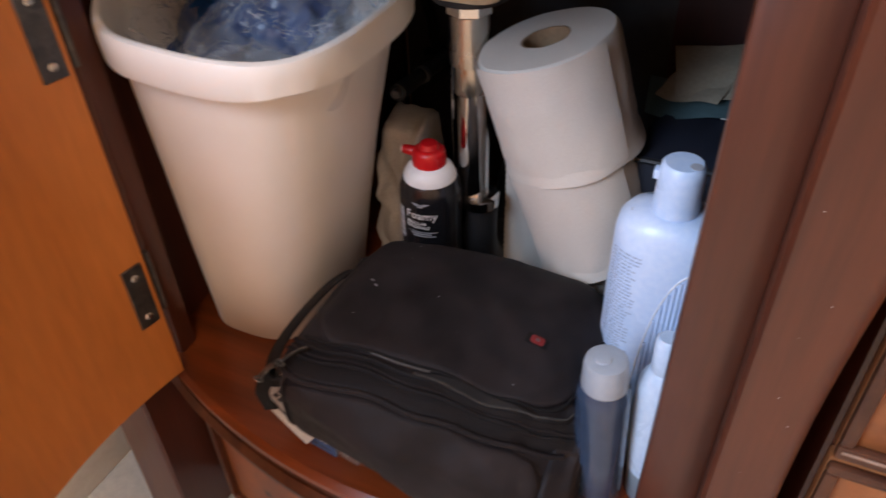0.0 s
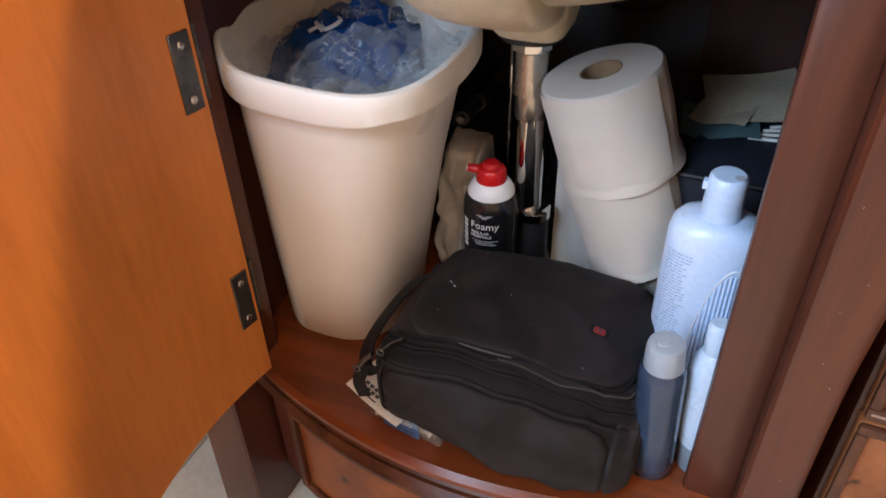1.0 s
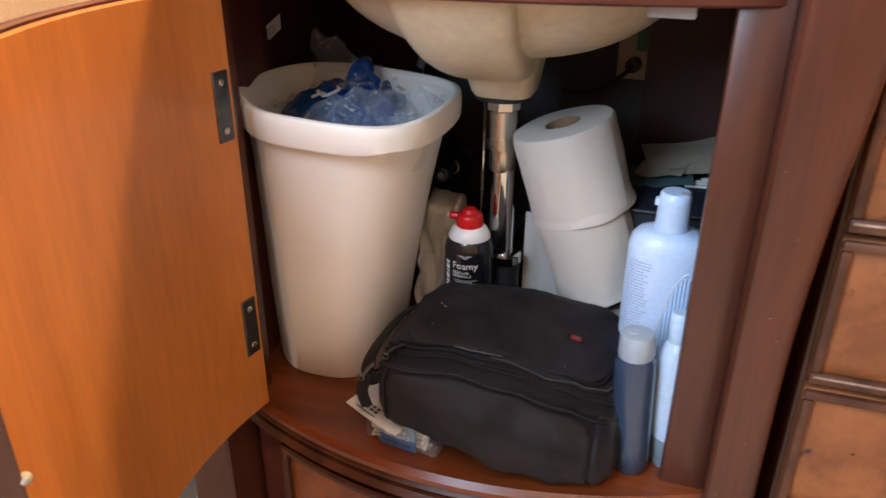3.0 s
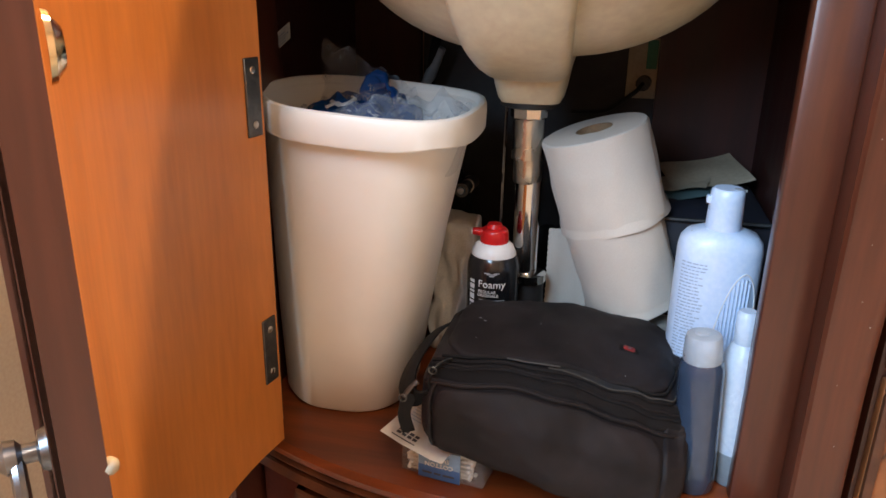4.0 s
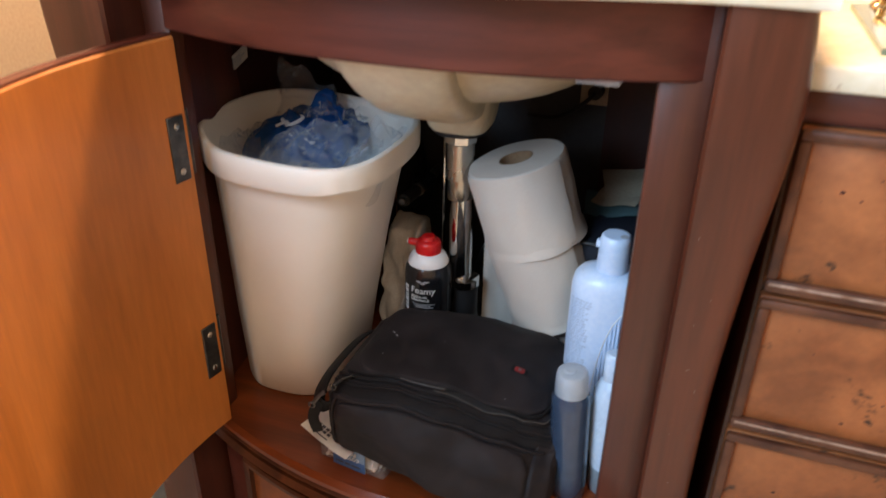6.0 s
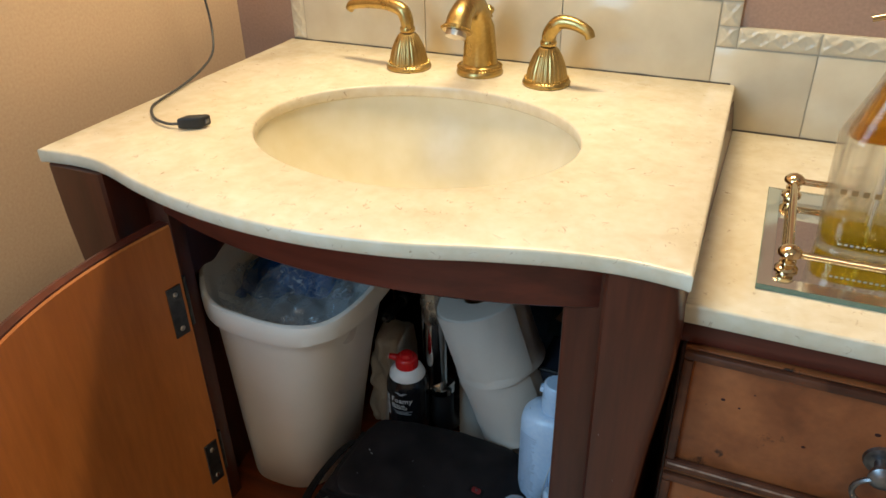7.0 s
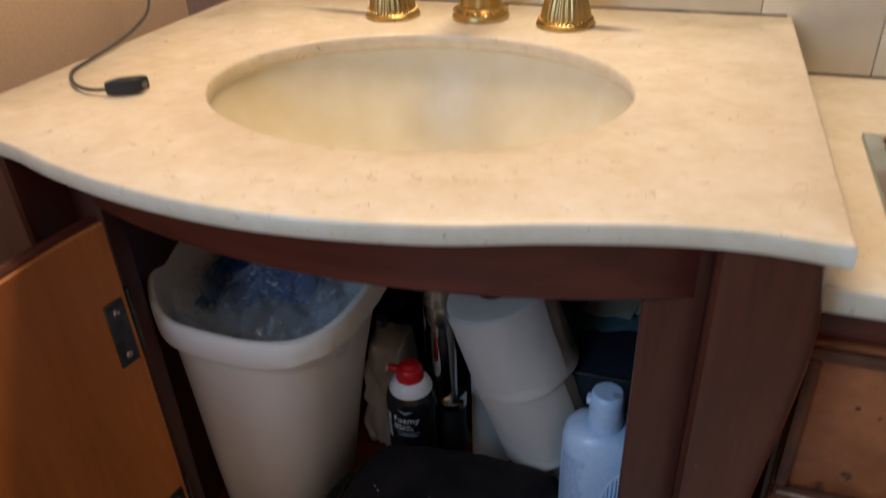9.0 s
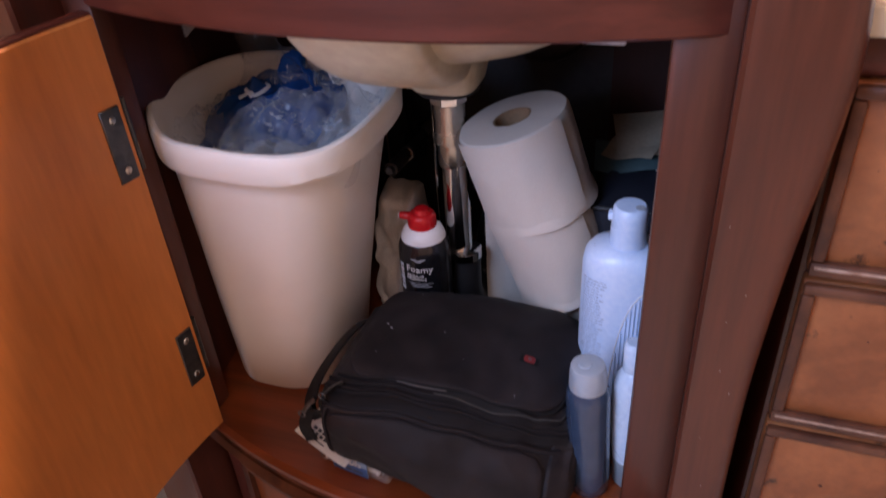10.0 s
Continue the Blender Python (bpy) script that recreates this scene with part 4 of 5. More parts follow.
def film_in(u, v):
    a, r = 2 * math.pi * u, v
    c, s = math.cos(a), math.sin(a)
    x = 0.088 * r * math.copysign(abs(c) ** 0.75, c) - 0.008
    y = 0.092 * r * math.copysign(abs(s) ** 0.75, s)
    z = 0.286 + 0.030 * (r ** 4) + 0.012 * crease(x, y, 1) + 0.012 * noise.noise((x * 14, y * 14, 2)) - 0.07 * x * r
    return (x, y, z)


liner_bag = thing("bag_liner", "crumpled clear plastic liner inside the waste basket", "plastic bag", (-0.164, -0.320, 0.3005))
part("film", crumple(110, 44, film_in), film, liner_bag, smooth=10)


def flap(u, v):
    x = -0.090 + 0.12 * u
    y = 0.078 + 0.016 * v + 0.014 * noise.noise((u * 5, v * 5, 1)) + 0.012 * crease(u * 0.12, v * 0.06, 6)
    z = 0.322 + (0.064 * (1 - u) ** 0.7 + 0.004) * v + 0.008 * crease(u * 0.12, v * 0.06, 5) * v
    return (x, y, z)


part("flap", crumple(70, 30, flap), film_thin, liner_bag, smooth=8)
blue = thing("plastic_bag", "crumpled bright blue plastic bag on the rubbish", "plastic bag", (-0.208, -0.256, 0.618))


def lump(u, v):
    x, y = 0.066 * (2 * u - 1), 0.052 * (2 * v - 1)
    e = max(0.0, 1 - (abs(2 * u - 1) ** 4 + abs(2 * v - 1) ** 4))
    return (x + 0.012 * v + 0.006 * noise.noise((u * 6, v * 6, 3)), y + 0.3 * x, -0.030 + 0.034 * e ** 0.4 + 0.008 * crease(x, y, 9) + 0.026 * (v - 0.5))


part("folds", crumple(80, 64, lump), blue_bag, blue, smooth=16)
bm = tube([(0.012, 0.024, -0.006), (0.014, 0.030, 0.012), (0.022, 0.032, 0.026), (0.034, 0.028, 0.018), (0.046, 0.022, 0.002), (0.068, 0.006, -0.002)], [0.012, 0.017, 0.019, 0.016, 0.012, 0.005], 16, 8, 0.3)
for vtx in bm.verts:
    vtx.co += Vector((1, 0.4, 1)) * (0.008 * (ridge(vtx.co, 36, 2) - 0.3))
part("loop", bm, blue_bag, blue, "twisted blue handle loop", smooth=25)
bm = tube([(-0.022, -0.030, 0.0035), (-0.012, -0.022, 0.0075), (-0.004, -0.026, 0.0065), (0.004, -0.020, 0.0095), (0.006, -0.010, 0.012), (0.001, -0.006, 0.013)], 0.0022, 8, 6, 0.4)
tube([(-0.021, -0.016, 0.0085), (-0.014, -0.022, 0.0075), (-0.006, -0.028, 0.0055)], 0.0022, 8, 4, 0.4, bm)
part("emblem", bm, print_white, blue, "white curved mark")
grey_bag = thing("plastic_bag", "crumpled pale clear plastic bag on the rubbish", "plastic bag", (-0.142, -0.326, 0.636))


def lump2(u, v):
    x, y = 0.082 * (2 * u - 1), 0.058 * (2 * v - 1)
    e = max(0.0, 1 - (abs(2 * u - 1) ** 4 + abs(2 * v - 1) ** 4))
    return (x, y + 0.30 * x, -0.040 + 0.026 * e ** 0.5 + 0.011 * crease(x, y, 7) + 0.046 * (v - 0.5) + 0.06 * x)


part("folds", crumple(110, 84, lump2), film, grey_bag, smooth=9)

# ---- toilet rolls ----
def toilet_roll(at, rx, ry, label, tail=0.0, seed=1.0, R=0.0605, H=0.104):
    roll = thing("toilet_roll", label, "toilet paper", at, (rx, ry, 0), "stacked toilet rolls")
    r = 0.021
    rings = []
    for rad, z in ((r, 0.0), (R * 0.6, 0.0), (R - 0.003, 0.0005), (R, 0.004), (R, 0.014), (R, 0.022), (R, 0.030), (R, 0.038), (R, 0.046), (R, 0.054), (R, 0.062), (R, 0.070), (R, 0.078), (R, 0.088), (R - 0.0005, H - 0.004), (R - 0.003, H - 0.0005), (R * 0.6, H), (r, H)):
        ring = []
        for k in range(72):
            a = 2 * math.pi * k / 72
            q = rad + (0.0020 * noise.noise((math.cos(a) * 2.2, math.sin(a) * 2.2, z * 22 + seed)) - 0.0022 * ridge((math.cos(a), math.sin(a), z * 14), 1.7, seed) * (1 if 0.01 < z < H - 0.01 else 0) if rad > R - 0.004 else 0)
            ring.append((q * math.cos(a), q * math.sin(a), z + 0.0008 * noise.noise((math.cos(a) * 2, math.sin(a) * 2, rad * 60 + seed))))
        rings.append(ring)
    part("paper", loft(rings, True, (False, False)), paper, roll)
    bm = lathe([(r - 0.0006, 0.0), (r - 0.0006, H), (r - 0.0022, H - 0.0005), (r - 0.0022, 0.0005)], 36, cap=(False, False))
    part("core", bm, card_core, roll, "brown cardboard core")
    # last sheet, lifting from the roll
    bm = crumple(40, 12, lambda u, v: ((R + 0.0012 + 0.0022 * max(0, noise.noise((u * 5, v * 4, seed)))) * math.cos(-2.6 + 2.2 * u), (R + 0.0012 + 0.0022 * max(0, noise.noise((u * 5, v * 4, seed)))) * math.sin(-2.6 + 2.2 * u), 0.001 + (H - 0.002) * v))
    part("loose_sheet", bm, paper, roll)
    bm = crumple(60, 6, lambda u, v: ((R + 0.001 + 0.004 * (1 - v) * (0.4 + noise.noise((u * 7, 2, seed)))) * math.cos(2 * math.pi * u), (R + 0.001 + 0.004 * (1 - v) * (0.4 + noise.noise((u * 7, 2, seed)))) * math.sin(2 * math.pi * u), 0.012 * v - 0.0035 - 0.003 * noise.noise((u * 11, 5, seed))))
    part("frayed_edge", bm, paper, roll)
    if tail:
        def hang(u, v):
            a = math.pi * 1.02
            return (R * math.cos(a) - 0.004 - 0.010 * u + 0.0012 * (1 if (v * 40) % 2 < 1 else 0) * (u > 0.9), R * math.sin(a) - 0.02 * u, 0.001 + (H - 0.002) * v - tail * u)
        part("tail_sheet", crumple(14, 60, hang), paper, roll)
    return roll


# bottom roll is added; it stands in for an unidentified grey support
toilet_roll((0.136, -0.234, 0.3005), 0, 0, "white roll added as a stand-in support below the stack", 0, 1, 0.045, 0.092)
toilet_roll((0.1300, -0.238, 0.4100), 3, -20, "white toilet roll with crinkled sheet, leaning", 0.0, 4, 0.056)
toilet_roll((0.0975, -0.238, 0.5080), 3, -17, "white toilet roll tilted on top of the stack", 0.0, 7)
sheet = thing("paper_sheet", "loose grey white sheet behind the toilet rolls", "paper", (0.045, -0.205, 0.3005))
part("sheet", crumple(30, 50, lambda u, v: (-0.022 + 0.05 * u - (0.0011 if int(v * 50) % 2 else 0) * (u == 0), 0.004 * math.sin(u * 3) + 0.003 * noise.noise((u * 3, v * 3, 8)), 0.175 * v)), paper, sheet)

# ---- shaving foam can ----
CAN_R = 0.0308
can = thing("foam_can", "black shaving foam can with red cap", "aerosol can", (-0.0355, -0.262, 0.3005), (0, 0, -6))
part("body", lathe([(0.0298, 0.0), (CAN_R, 0.003), (CAN_R, 0.140), (0.0300, 0.148), (0.0275, 0.155), (0.0262, 0.157)], 48), can_black, can)
part("shoulder", lathe([(0.0262, 0.1572), (0.0258, 0.160), (0.0225, 0.1675), (0.0185, 0.171), (0.017, 0.172)], 40), white_plastic, can, "white collar")
bm = lathe([(0.0165, 0.1705), (0.0168, 0.178), (0.0160, 0.184), (0.0150, 0.1865), (0.0125, 0.1885), (0.010, 0.189), (0.008, 0.1935), (0.003, 0.1945)], 32)
cap = part("cap", bm, red_plastic, can, "glossy red actuator cap")
part("nozzle", tube([(-0.012, -0.004, 0.1825), (-0.020, -0.006, 0.1835), (-0.0245, -0.007, 0.1835)], [0.0055, 0.0048, 0.0042], 14, 3), red_plastic, cap)
part("nozzle_tip", tube([(-0.0243, -0.007, 0.1835), (-0.0262, -0.0075, 0.1835)], 0.0036, 12, 1), white_plastic, cap, "white nozzle tip")


def on_can(a0, z0, r=CAN_R + 0.0003, z_up=True):
    def place(x, y, d):
        a = a0 + x / r
        return Vector((( r + d) * math.cos(a), (r + d) * math.sin(a), z0 + y))
    return place


FRONT = radians(-90)
lettering("Foamy", 0.0125, print_white, can, on_can(FRONT + 0.22, 0.1245))
lettering("REGULAR", 0.0050, print_white, can, on_can(FRONT + 0.05, 0.1175))
lettering("ORIGINALE", 0.0050, print_white, can, on_can(FRONT + 0.08, 0.1130))
bars([(-0.015, 0.016, 0.1085, 0.0008), (-0.012, 0.010, 0.106, 0.0012), (-0.010, 0.014, 0.1035, 0.0012)], print_grey, can, on_can(FRONT + 0.22, 0.0))
bars([(-0.009, -0.002, 0.1420, 0.0010), (-0.006, 0.006, 0.1405, 0.0013), (0.002, 0.009, 0.1420, 0.0010), (-0.003, 0.003, 0.1385, 0.0015)], print_grey, can, on_can(FRONT + 0.22, 0.0), "emblem")
bars([(-0.0035, 0.0045, z, h) for z, h in ((0.094, 0.006), (0.1015, 0.004), (0.107, 0.007), (0.1155, 0.003), (0.120, 0.006), (0.1275, 0.004))], print_white, can, on_can(FRONT - 0.62, 0.0), "brand_block")

# ---- toiletry bag ----
bagc = thing("toiletry_bag", "black nylon toiletry bag with zips, slumped on the shelf", "bag")
# cross-sections (y, z) from the bottom of the back over the lid and down the front pocket
SECTIONS = [
    (-0.050, ((-0.335, 0.322), (-0.318, 0.368), (-0.332, 0.421), (-0.400, 0.431), (-0.476, 0.428), (-0.490, 0.426), (-0.507, 0.422), (-0.519, 0.394), (-0.502, 0.352), (-0.420, 0.326))),
    (0.055, ((-0.315, 0.303), (-0.302, 0.362), (-0.318, 0.421), (-0.390, 0.431), (-0.466, 0.425), (-0.479, 0.421), (-0.495, 0.415), (-0.515, 0.378), (-0.500, 0.325), (-0.410, 0.306))),
    (0.120, ((-0.308, 0.303), (-0.292, 0.355), (-0.310, 0.412), (-0.380, 0.418), (-0.455, 0.408), (-0.466, 0.400), (-0.479, 0.389), (-0.505, 0.360), (-0.494, 0.313), (-0.405, 0.303))),
    (0.172, ((-0.308, 0.303), (-0.294, 0.350), (-0.310, 0.400), (-0.370, 0.403), (-0.436, 0.391), (-0.445, 0.380), (-0.455, 0.366), (-0.484, 0.345), (-0.480, 0.307), (-0.395, 0.303))),
]
BAG_LEFT, BAG_RIGHT = -0.061, 0.184


def between(keys, x):
    """Catmull-Rom over the sections."""
    xs = [k[0] for k in keys]
    x = min(max(x, xs[0]), xs[-1])
    i = max(j for j in range(len(xs) - 1) if xs[j] <= x)
    t = (x - xs[i]) / (xs[i + 1] - xs[i])
    at = lambda j: keys[min(max(j, 0), len(keys) - 1)][1]
    out = []
    for a, b, c, d in zip(at(i - 1), at(i), at(i + 1), at(i + 2)):
        out.append(tuple(0.5 * (2 * b[k] + (c[k] - a[k]) * t + (2 * a[k] - 5 * b[k] + 4 * c[k] - d[k]) * t * t + (3 * b[k] - a[k] - 3 * c[k] + d[k]) * t ** 3) for k in (0, 1)))
    return out


def bag_point(u, s):
    """u: 0 at the end with the strap, 1 at the other; s: 0..10 round the section."""
    x = BAG_LEFT + (BAG_RIGHT - BAG_LEFT) * u
    sec = between(SECTIONS, x)
    i, t = int(math.floor(s)), s - math.floor(s)
    a, b, c, d = (sec[(i + k) % 10] for k in (-1, 0, 1, 2))
    y, z = (0.5 * (2 * b[k] + (c[k] - a[k]) * t + (2 * a[k] - 5 * b[k] + 4 * c[k] - d[k]) * t * t + (3 * b[k] - a[k] - 3 * c[k] + d[k]) * t ** 3) for k in (0, 1))
    # the ends round off
    e = max(0.0, 1 - u / 0.13) if u < 0.5 else max(0.0, (u - 0.86) / 0.14)
    k = math.sqrt(max(0.0, 1 - e * e))
    m = 0.30 * (1 - k)
    cy = sum(p[0] for p in sec) / 10
    cz = 0.5 * (sec[2][1] + sec[0][1])
    y, z = y + (cy - y) * m, z + (cz - z) * m * 0.8
    # soft dents, slack folds at the far end and down the pocket
    p = Vector((x, y, z))
    q = p * 24
    d = Vector((0.4 * noise.noise(q + Vector((5, 1, 2))), noise.noise(q), noise.noise(q + Vector((7, 3, 1))))) * 0.0032
    far = max(0.0, (u - 0.66) / 0.34)
    if s > 5.5:
        g = abs(math.sin(38 * (z - 0.30) + 26 * (x - 0.15) + 2 * noise.noise(p * 14))) ** 0.6 - 0.6
        d.y += 0.0120 * far * g
        d.y -= 0.0042 * math.sin(62 * x + 30 * z + 3 * noise.noise(p * 9)) * math.sin(math.pi * min(1, max(0, (s - 6) / 2.4)))
    d.z += 0.0028 * noise.noise(p * 60) * (0.3 + far)
    if 8.2 < s or s < 0.4:
        d.z *= 0.3
    if z < 0.312:
        d.z = max(d.z, 0.3012 - z)
    return p + d


def bag_normal(u, s):
    h = 0.01
    a = bag_point(min(1, u + h), s) - bag_point(max(0, u - h), s)
    b = bag_point(u, s + 0.05) - bag_point(u, s - 0.05)
    n = b.cross(a)
    return n.normalized() if n.length > 1e-9 else Vector((0, 0, 1))


def bag_side(u, s, lift):
    """A place lifted off the shell, outwards."""
    n = bag_normal(u, s)
    p = bag_point(u, s)
    c = Vector((p.x, -0.40, 0.365))
    return p + (n if n.dot(p - c) > 0 else -n) * lift


US = [0.0, 0.004, 0.012, 0.024, 0.04, 0.06, 0.085, 0.11] + [0.13 + 0.72 * i / 44 for i in range(45)] + [0.87, 0.89, 0.91, 0.93, 0.95, 0.965, 0.98, 0.99, 0.996, 1.0]
part("shell", loft([[bag_point(u, 10 * k / 110) for k in range(110)] for u in US]), nylon, bagc, smooth=180)


def panel(name, u0, u1, s0, s1, lift, round_, label, nu=64, ns=28):
    """A sewn-on cloth panel with rounded corners, padded in the middle."""
    def at(a, b):
        x, y = 2 * a - 1, 2 * b - 1
        kx = 1 - round_ * max(0.0, abs(y) - 0.55) ** 2 * 2.2
        ky = 1 - round_ * max(0.0, abs(x) - 0.75) ** 2 * 8
        x, y = x * kx, y * ky
        e = min(1.0, min(1 - abs(2 * a - 1), (1 - abs(2 * b - 1)) * 0.6) / 0.07)
        u, s = u0 + (u1 - u0) * (x + 1) / 2, s0 + (s1 - s0) * (y + 1) / 2
        return bag_side(u, s, -0.001 + (lift + 0.001) * math.sqrt(max(0.0, e * (2 - e))) + 0.0012 * noise.noise((u * 16, s * 4, lift * 900)))
    return part(name, crumple(nu, ns, at), nylon, bagc, label, smooth=180)


panel("lid", 0.045, 0.945, 1.75, 4.02, 0.0042, 0.30, "soft padded lid")
panel("pocket", 0.055, 0.90, 6.12, 8.35, 0.0034, 0.26, "bulging front pocket")
panel("side_pocket", 0.90, 0.985, 5.6, 8.0, 0.0030, 0.2, "crumpled side pocket", 14, 26)


def seam(name, points, r, material, label, flat=1.0):
    return part(name, tube(points, r, 8, 3, flat), material, bagc, label)


steps = lambda a, b, n: [a + (b - a) * i / n for i in range(n + 1)]
seam("lid_piping", [bag_side(u, 3.99 - 0.9 * max(0, (u - 0.86) / 0.10) ** 2, 0.0030) for u in steps(0.06, 0.955, 30)], 0.0017, webbing, "bound edge of the lid")
tape = crumple(60, 6, lambda a, b: bag_side(0.03 + 0.93 * a, 4.18 + 1.72 * b, 0.0014 + 0.0016 * math.sin(math.pi * b)))
part("zip_tape", tape, zip_mat, bagc, "ribbed zip tape", smooth=180)
top_line = [bag_side(u, 4.22 - 0.8 * max(0, (u - 0.88) / 0.10) ** 2, 0.0030) for u in steps(0.03, 0.965, 40)]
seam("zip", top_line, 0.0021, zip_mat, "dark zip along the lid", 0.7)
seam("pocket_zip", [bag_side(u, 5.25, 0.0036) for u in steps(0.03, 0.95, 40)], 0.0019, zip_mat, "zip over the front pocket", 0.7)
seam("tape_edge", [bag_side(u, 4.72, 0.0034) for u in steps(0.03, 0.95, 30)], 0.0009, nylon, "stitched tape edge")
seam("piping", [bag_side(u, 6.05 + 0.10 * (2 * u - 1) ** 6, 0.0030) for u in steps(0.035, 0.93, 30)], 0.0024, nylon, "stitched piping above the pocket")
seam("piping", [bag_side(0.052 + 0.02 * abs(2 * k - 1) ** 3, 6.1 + 2.1 * k, 0.0024) for k in steps(0, 1, 12)], 0.0018, nylon, "stitched piping beside the pocket")
# the lid zip gapes: a black strip drawn for the shade inside, teeth along it
slot = bmesh.new()
low, high = [], []
for u in steps(0.46, 0.82, 24):
    w = math.sin(math.pi * (u - 0.46) / 0.36)
    low.append(slot.verts.new(bag_side(u, 4.16 + 0.10 * w, 0.0052)))
    high.append(slot.verts.new(bag_side(u, 4.16 - 0.16 * w, 0.0050)))
for i in range(24):
    slot.faces.new((low[i], low[i + 1], high[i + 1], high[i]))
part("zip_gap", slot, black_rubber, bagc, "black strip drawn as the shaded gap of the half open zip", smooth=180)
teeth = bmesh.new()
for u in steps(0.46, 0.93, 110):
    w = max(0.0, math.sin(math.pi * min(1, (u - 0.46) / 0.36)))
    p = bag_side(u, 4.17 + 0.10 * w - 0.8 * max(0, (u - 0.88) / 0.10) ** 2, 0.0056)
    bmesh.ops.create_cube(teeth, size=1, matrix=Matrix.Translation(p) @ Matrix.Diagonal((0.0011, 0.0016, 0.0010, 1)))
part("zip_teeth", teeth, zip_grey, bagc, "fine dark zip teeth", smooth=0, kind="stuff")
seam("bright_tape", [bag_side(u, 4.05, 0.0050) for u in steps(0.30, 0.50, 10)], 0.0009, zip_grey, "pale inner edge of the zip", 0.6)


def ribbon(points, side, width, thick):
    """A flat strap along points, its breadth along side."""
    rings = []
    pts = smooth_path(points, 8)
    for i, p in enumerate(pts):
        d = (pts[min(i + 1, len(pts) - 1)] - pts[max(i - 1, 0)]).normalized()
        s = (Vector(side) - d * d.dot(Vector(side))).normalized()
        n = d.cross(s)
        rings.append([p + s * (width * a / 2) + n * (thick * b / 2) for a, b in ((-1, -0.6), (-0.94, -1), (0.94, -1), (1, -0.6), (1, 0.6), (0.94, 1), (-0.94, 1), (-1, 0.6))])
    return loft(rings)


part("strap", ribbon([(-0.052, -0.368, 0.412), (-0.064, -0.374, 0.413), (-0.075, -0.396, 0.409), (-0.082, -0.434, 0.402), (-0.082, -0.466, 0.398), (-0.076, -0.487, 0.397), (-0.066, -0.499, 0.398), (-0.050, -0.500, 0.402)], (0.8, -0.3, 0.6), 0.021, 0.0022), webbing, bagc, "folded webbing carry strap")
part("strap_anchor", ribbon([(-0.052, -0.372, 0.424), (-0.060, -0.368, 0.414), (-0.056, -0.364, 0.396)], (0, 1, 0), 0.020, 0.003), webbing, bagc, "stitched strap end")
for at, tip in (((-0.036, -0.487, 0.4335), (-0.048, -0.505, 0.431)), ((-0.064, -0.497, 0.412), (-0.076, -0.504, 0.398))):
    a, b = Vector(at), Vector(tip)
    zp = part("zip_pull", tube([a, a + (b - a) * 0.5 + Vector((0, 0, 0.002)), b], [0.0030, 0.0022, 0.0026], 10, 4, 0.5), brass_dark, bagc, "metal zip slider with cord")
    part("ring", tube([b + Vector((0.0035 * math.sin(k * math.pi / 4), -0.002, 0.0035 * math.cos(k * math.pi / 4))) for k in range(9)], 0.0008, 6, 3), brass_dark, zp)
    part("cord", tube([b, b + Vector((-0.003, -0.004, -0.012)), b + Vector((0.001, -0.003, -0.024))], 0.0013, 6, 4), webbing, zp)
part("loose_end", ribbon([(-0.070, -0.500, 0.400), (-0.074, -0.508, 0.384), (-0.070, -0.507, 0.364)], (1, 0.3, 0), 0.012, 0.0018), webbing, bagc, "dangling webbing end")
BADGE_U, BADGE_S = 0.752, 3.22
p, n = bag_side(BADGE_U, BADGE_S, 0.0046), bag_side(BADGE_U, BADGE_S, 1.0) - bag_side(BADGE_U, BADGE_S, 0.0)
turn = Vector((0, 0, 1)).rotation_difference(n).to_matrix().to_4x4()
bm = box(-0.0095, 0.0095, -0.0050, 0.0050, -0.001, 0.0008, 0.0004)
bm.transform(Matrix.Translation(p) @ turn)
patch = part("badge_patch", bm, webbing, bagc, "small black sewn patch")
bm = round_box(boxy(-0.0058, 0.0058, -0.0040, 0.0040, 0.0, 0.0018), (0.5, 0.5, 0.5), 6)
bm.transform(Matrix.Translation(p) @ turn)
part("badge", bm, red_mat, patch, "small red shield badge")
bm = box(-0.0016, 0.0016, -0.0016, 0.0016, 0.0015, 0.0021, 0.0002)
bm.transform(Matrix.Translation(p) @ turn)
part("badge_mark", bm, pewter, patch)
rng = random.Random(11)
bm = bmesh.new()
for _ in range(7):
    q = bag_side(0.1 + 0.65 * rng.random(), 2.1 + 1.7 * rng.random(), 0.0046)
    bmesh.ops.create_icosphere(bm, subdivisions=1, radius=0.0002 + 0.0004 * rng.random(), matrix=Matrix.Translation(q) @ Matrix.Rotation(rng.random() * 3, 4, "Z") @ Matrix.Diagonal((2.2, 0.8, 0.4, 1)))
for u, s in ((0.150, 3.02), (0.170, 3.08)):
    q = bag_side(u, s, 0.0046)
    bmesh.ops.create_icosphere(bm, subdivisions=1, radius=0.0010, matrix=Matrix.Translation(q) @ Matrix.Rotation(-0.5, 4, "Z") @ Matrix.Diagonal((2.6, 0.7, 0.3, 1)))
part("lint", bm, print_grey, bagc, "specks of lint", kind="stuff")

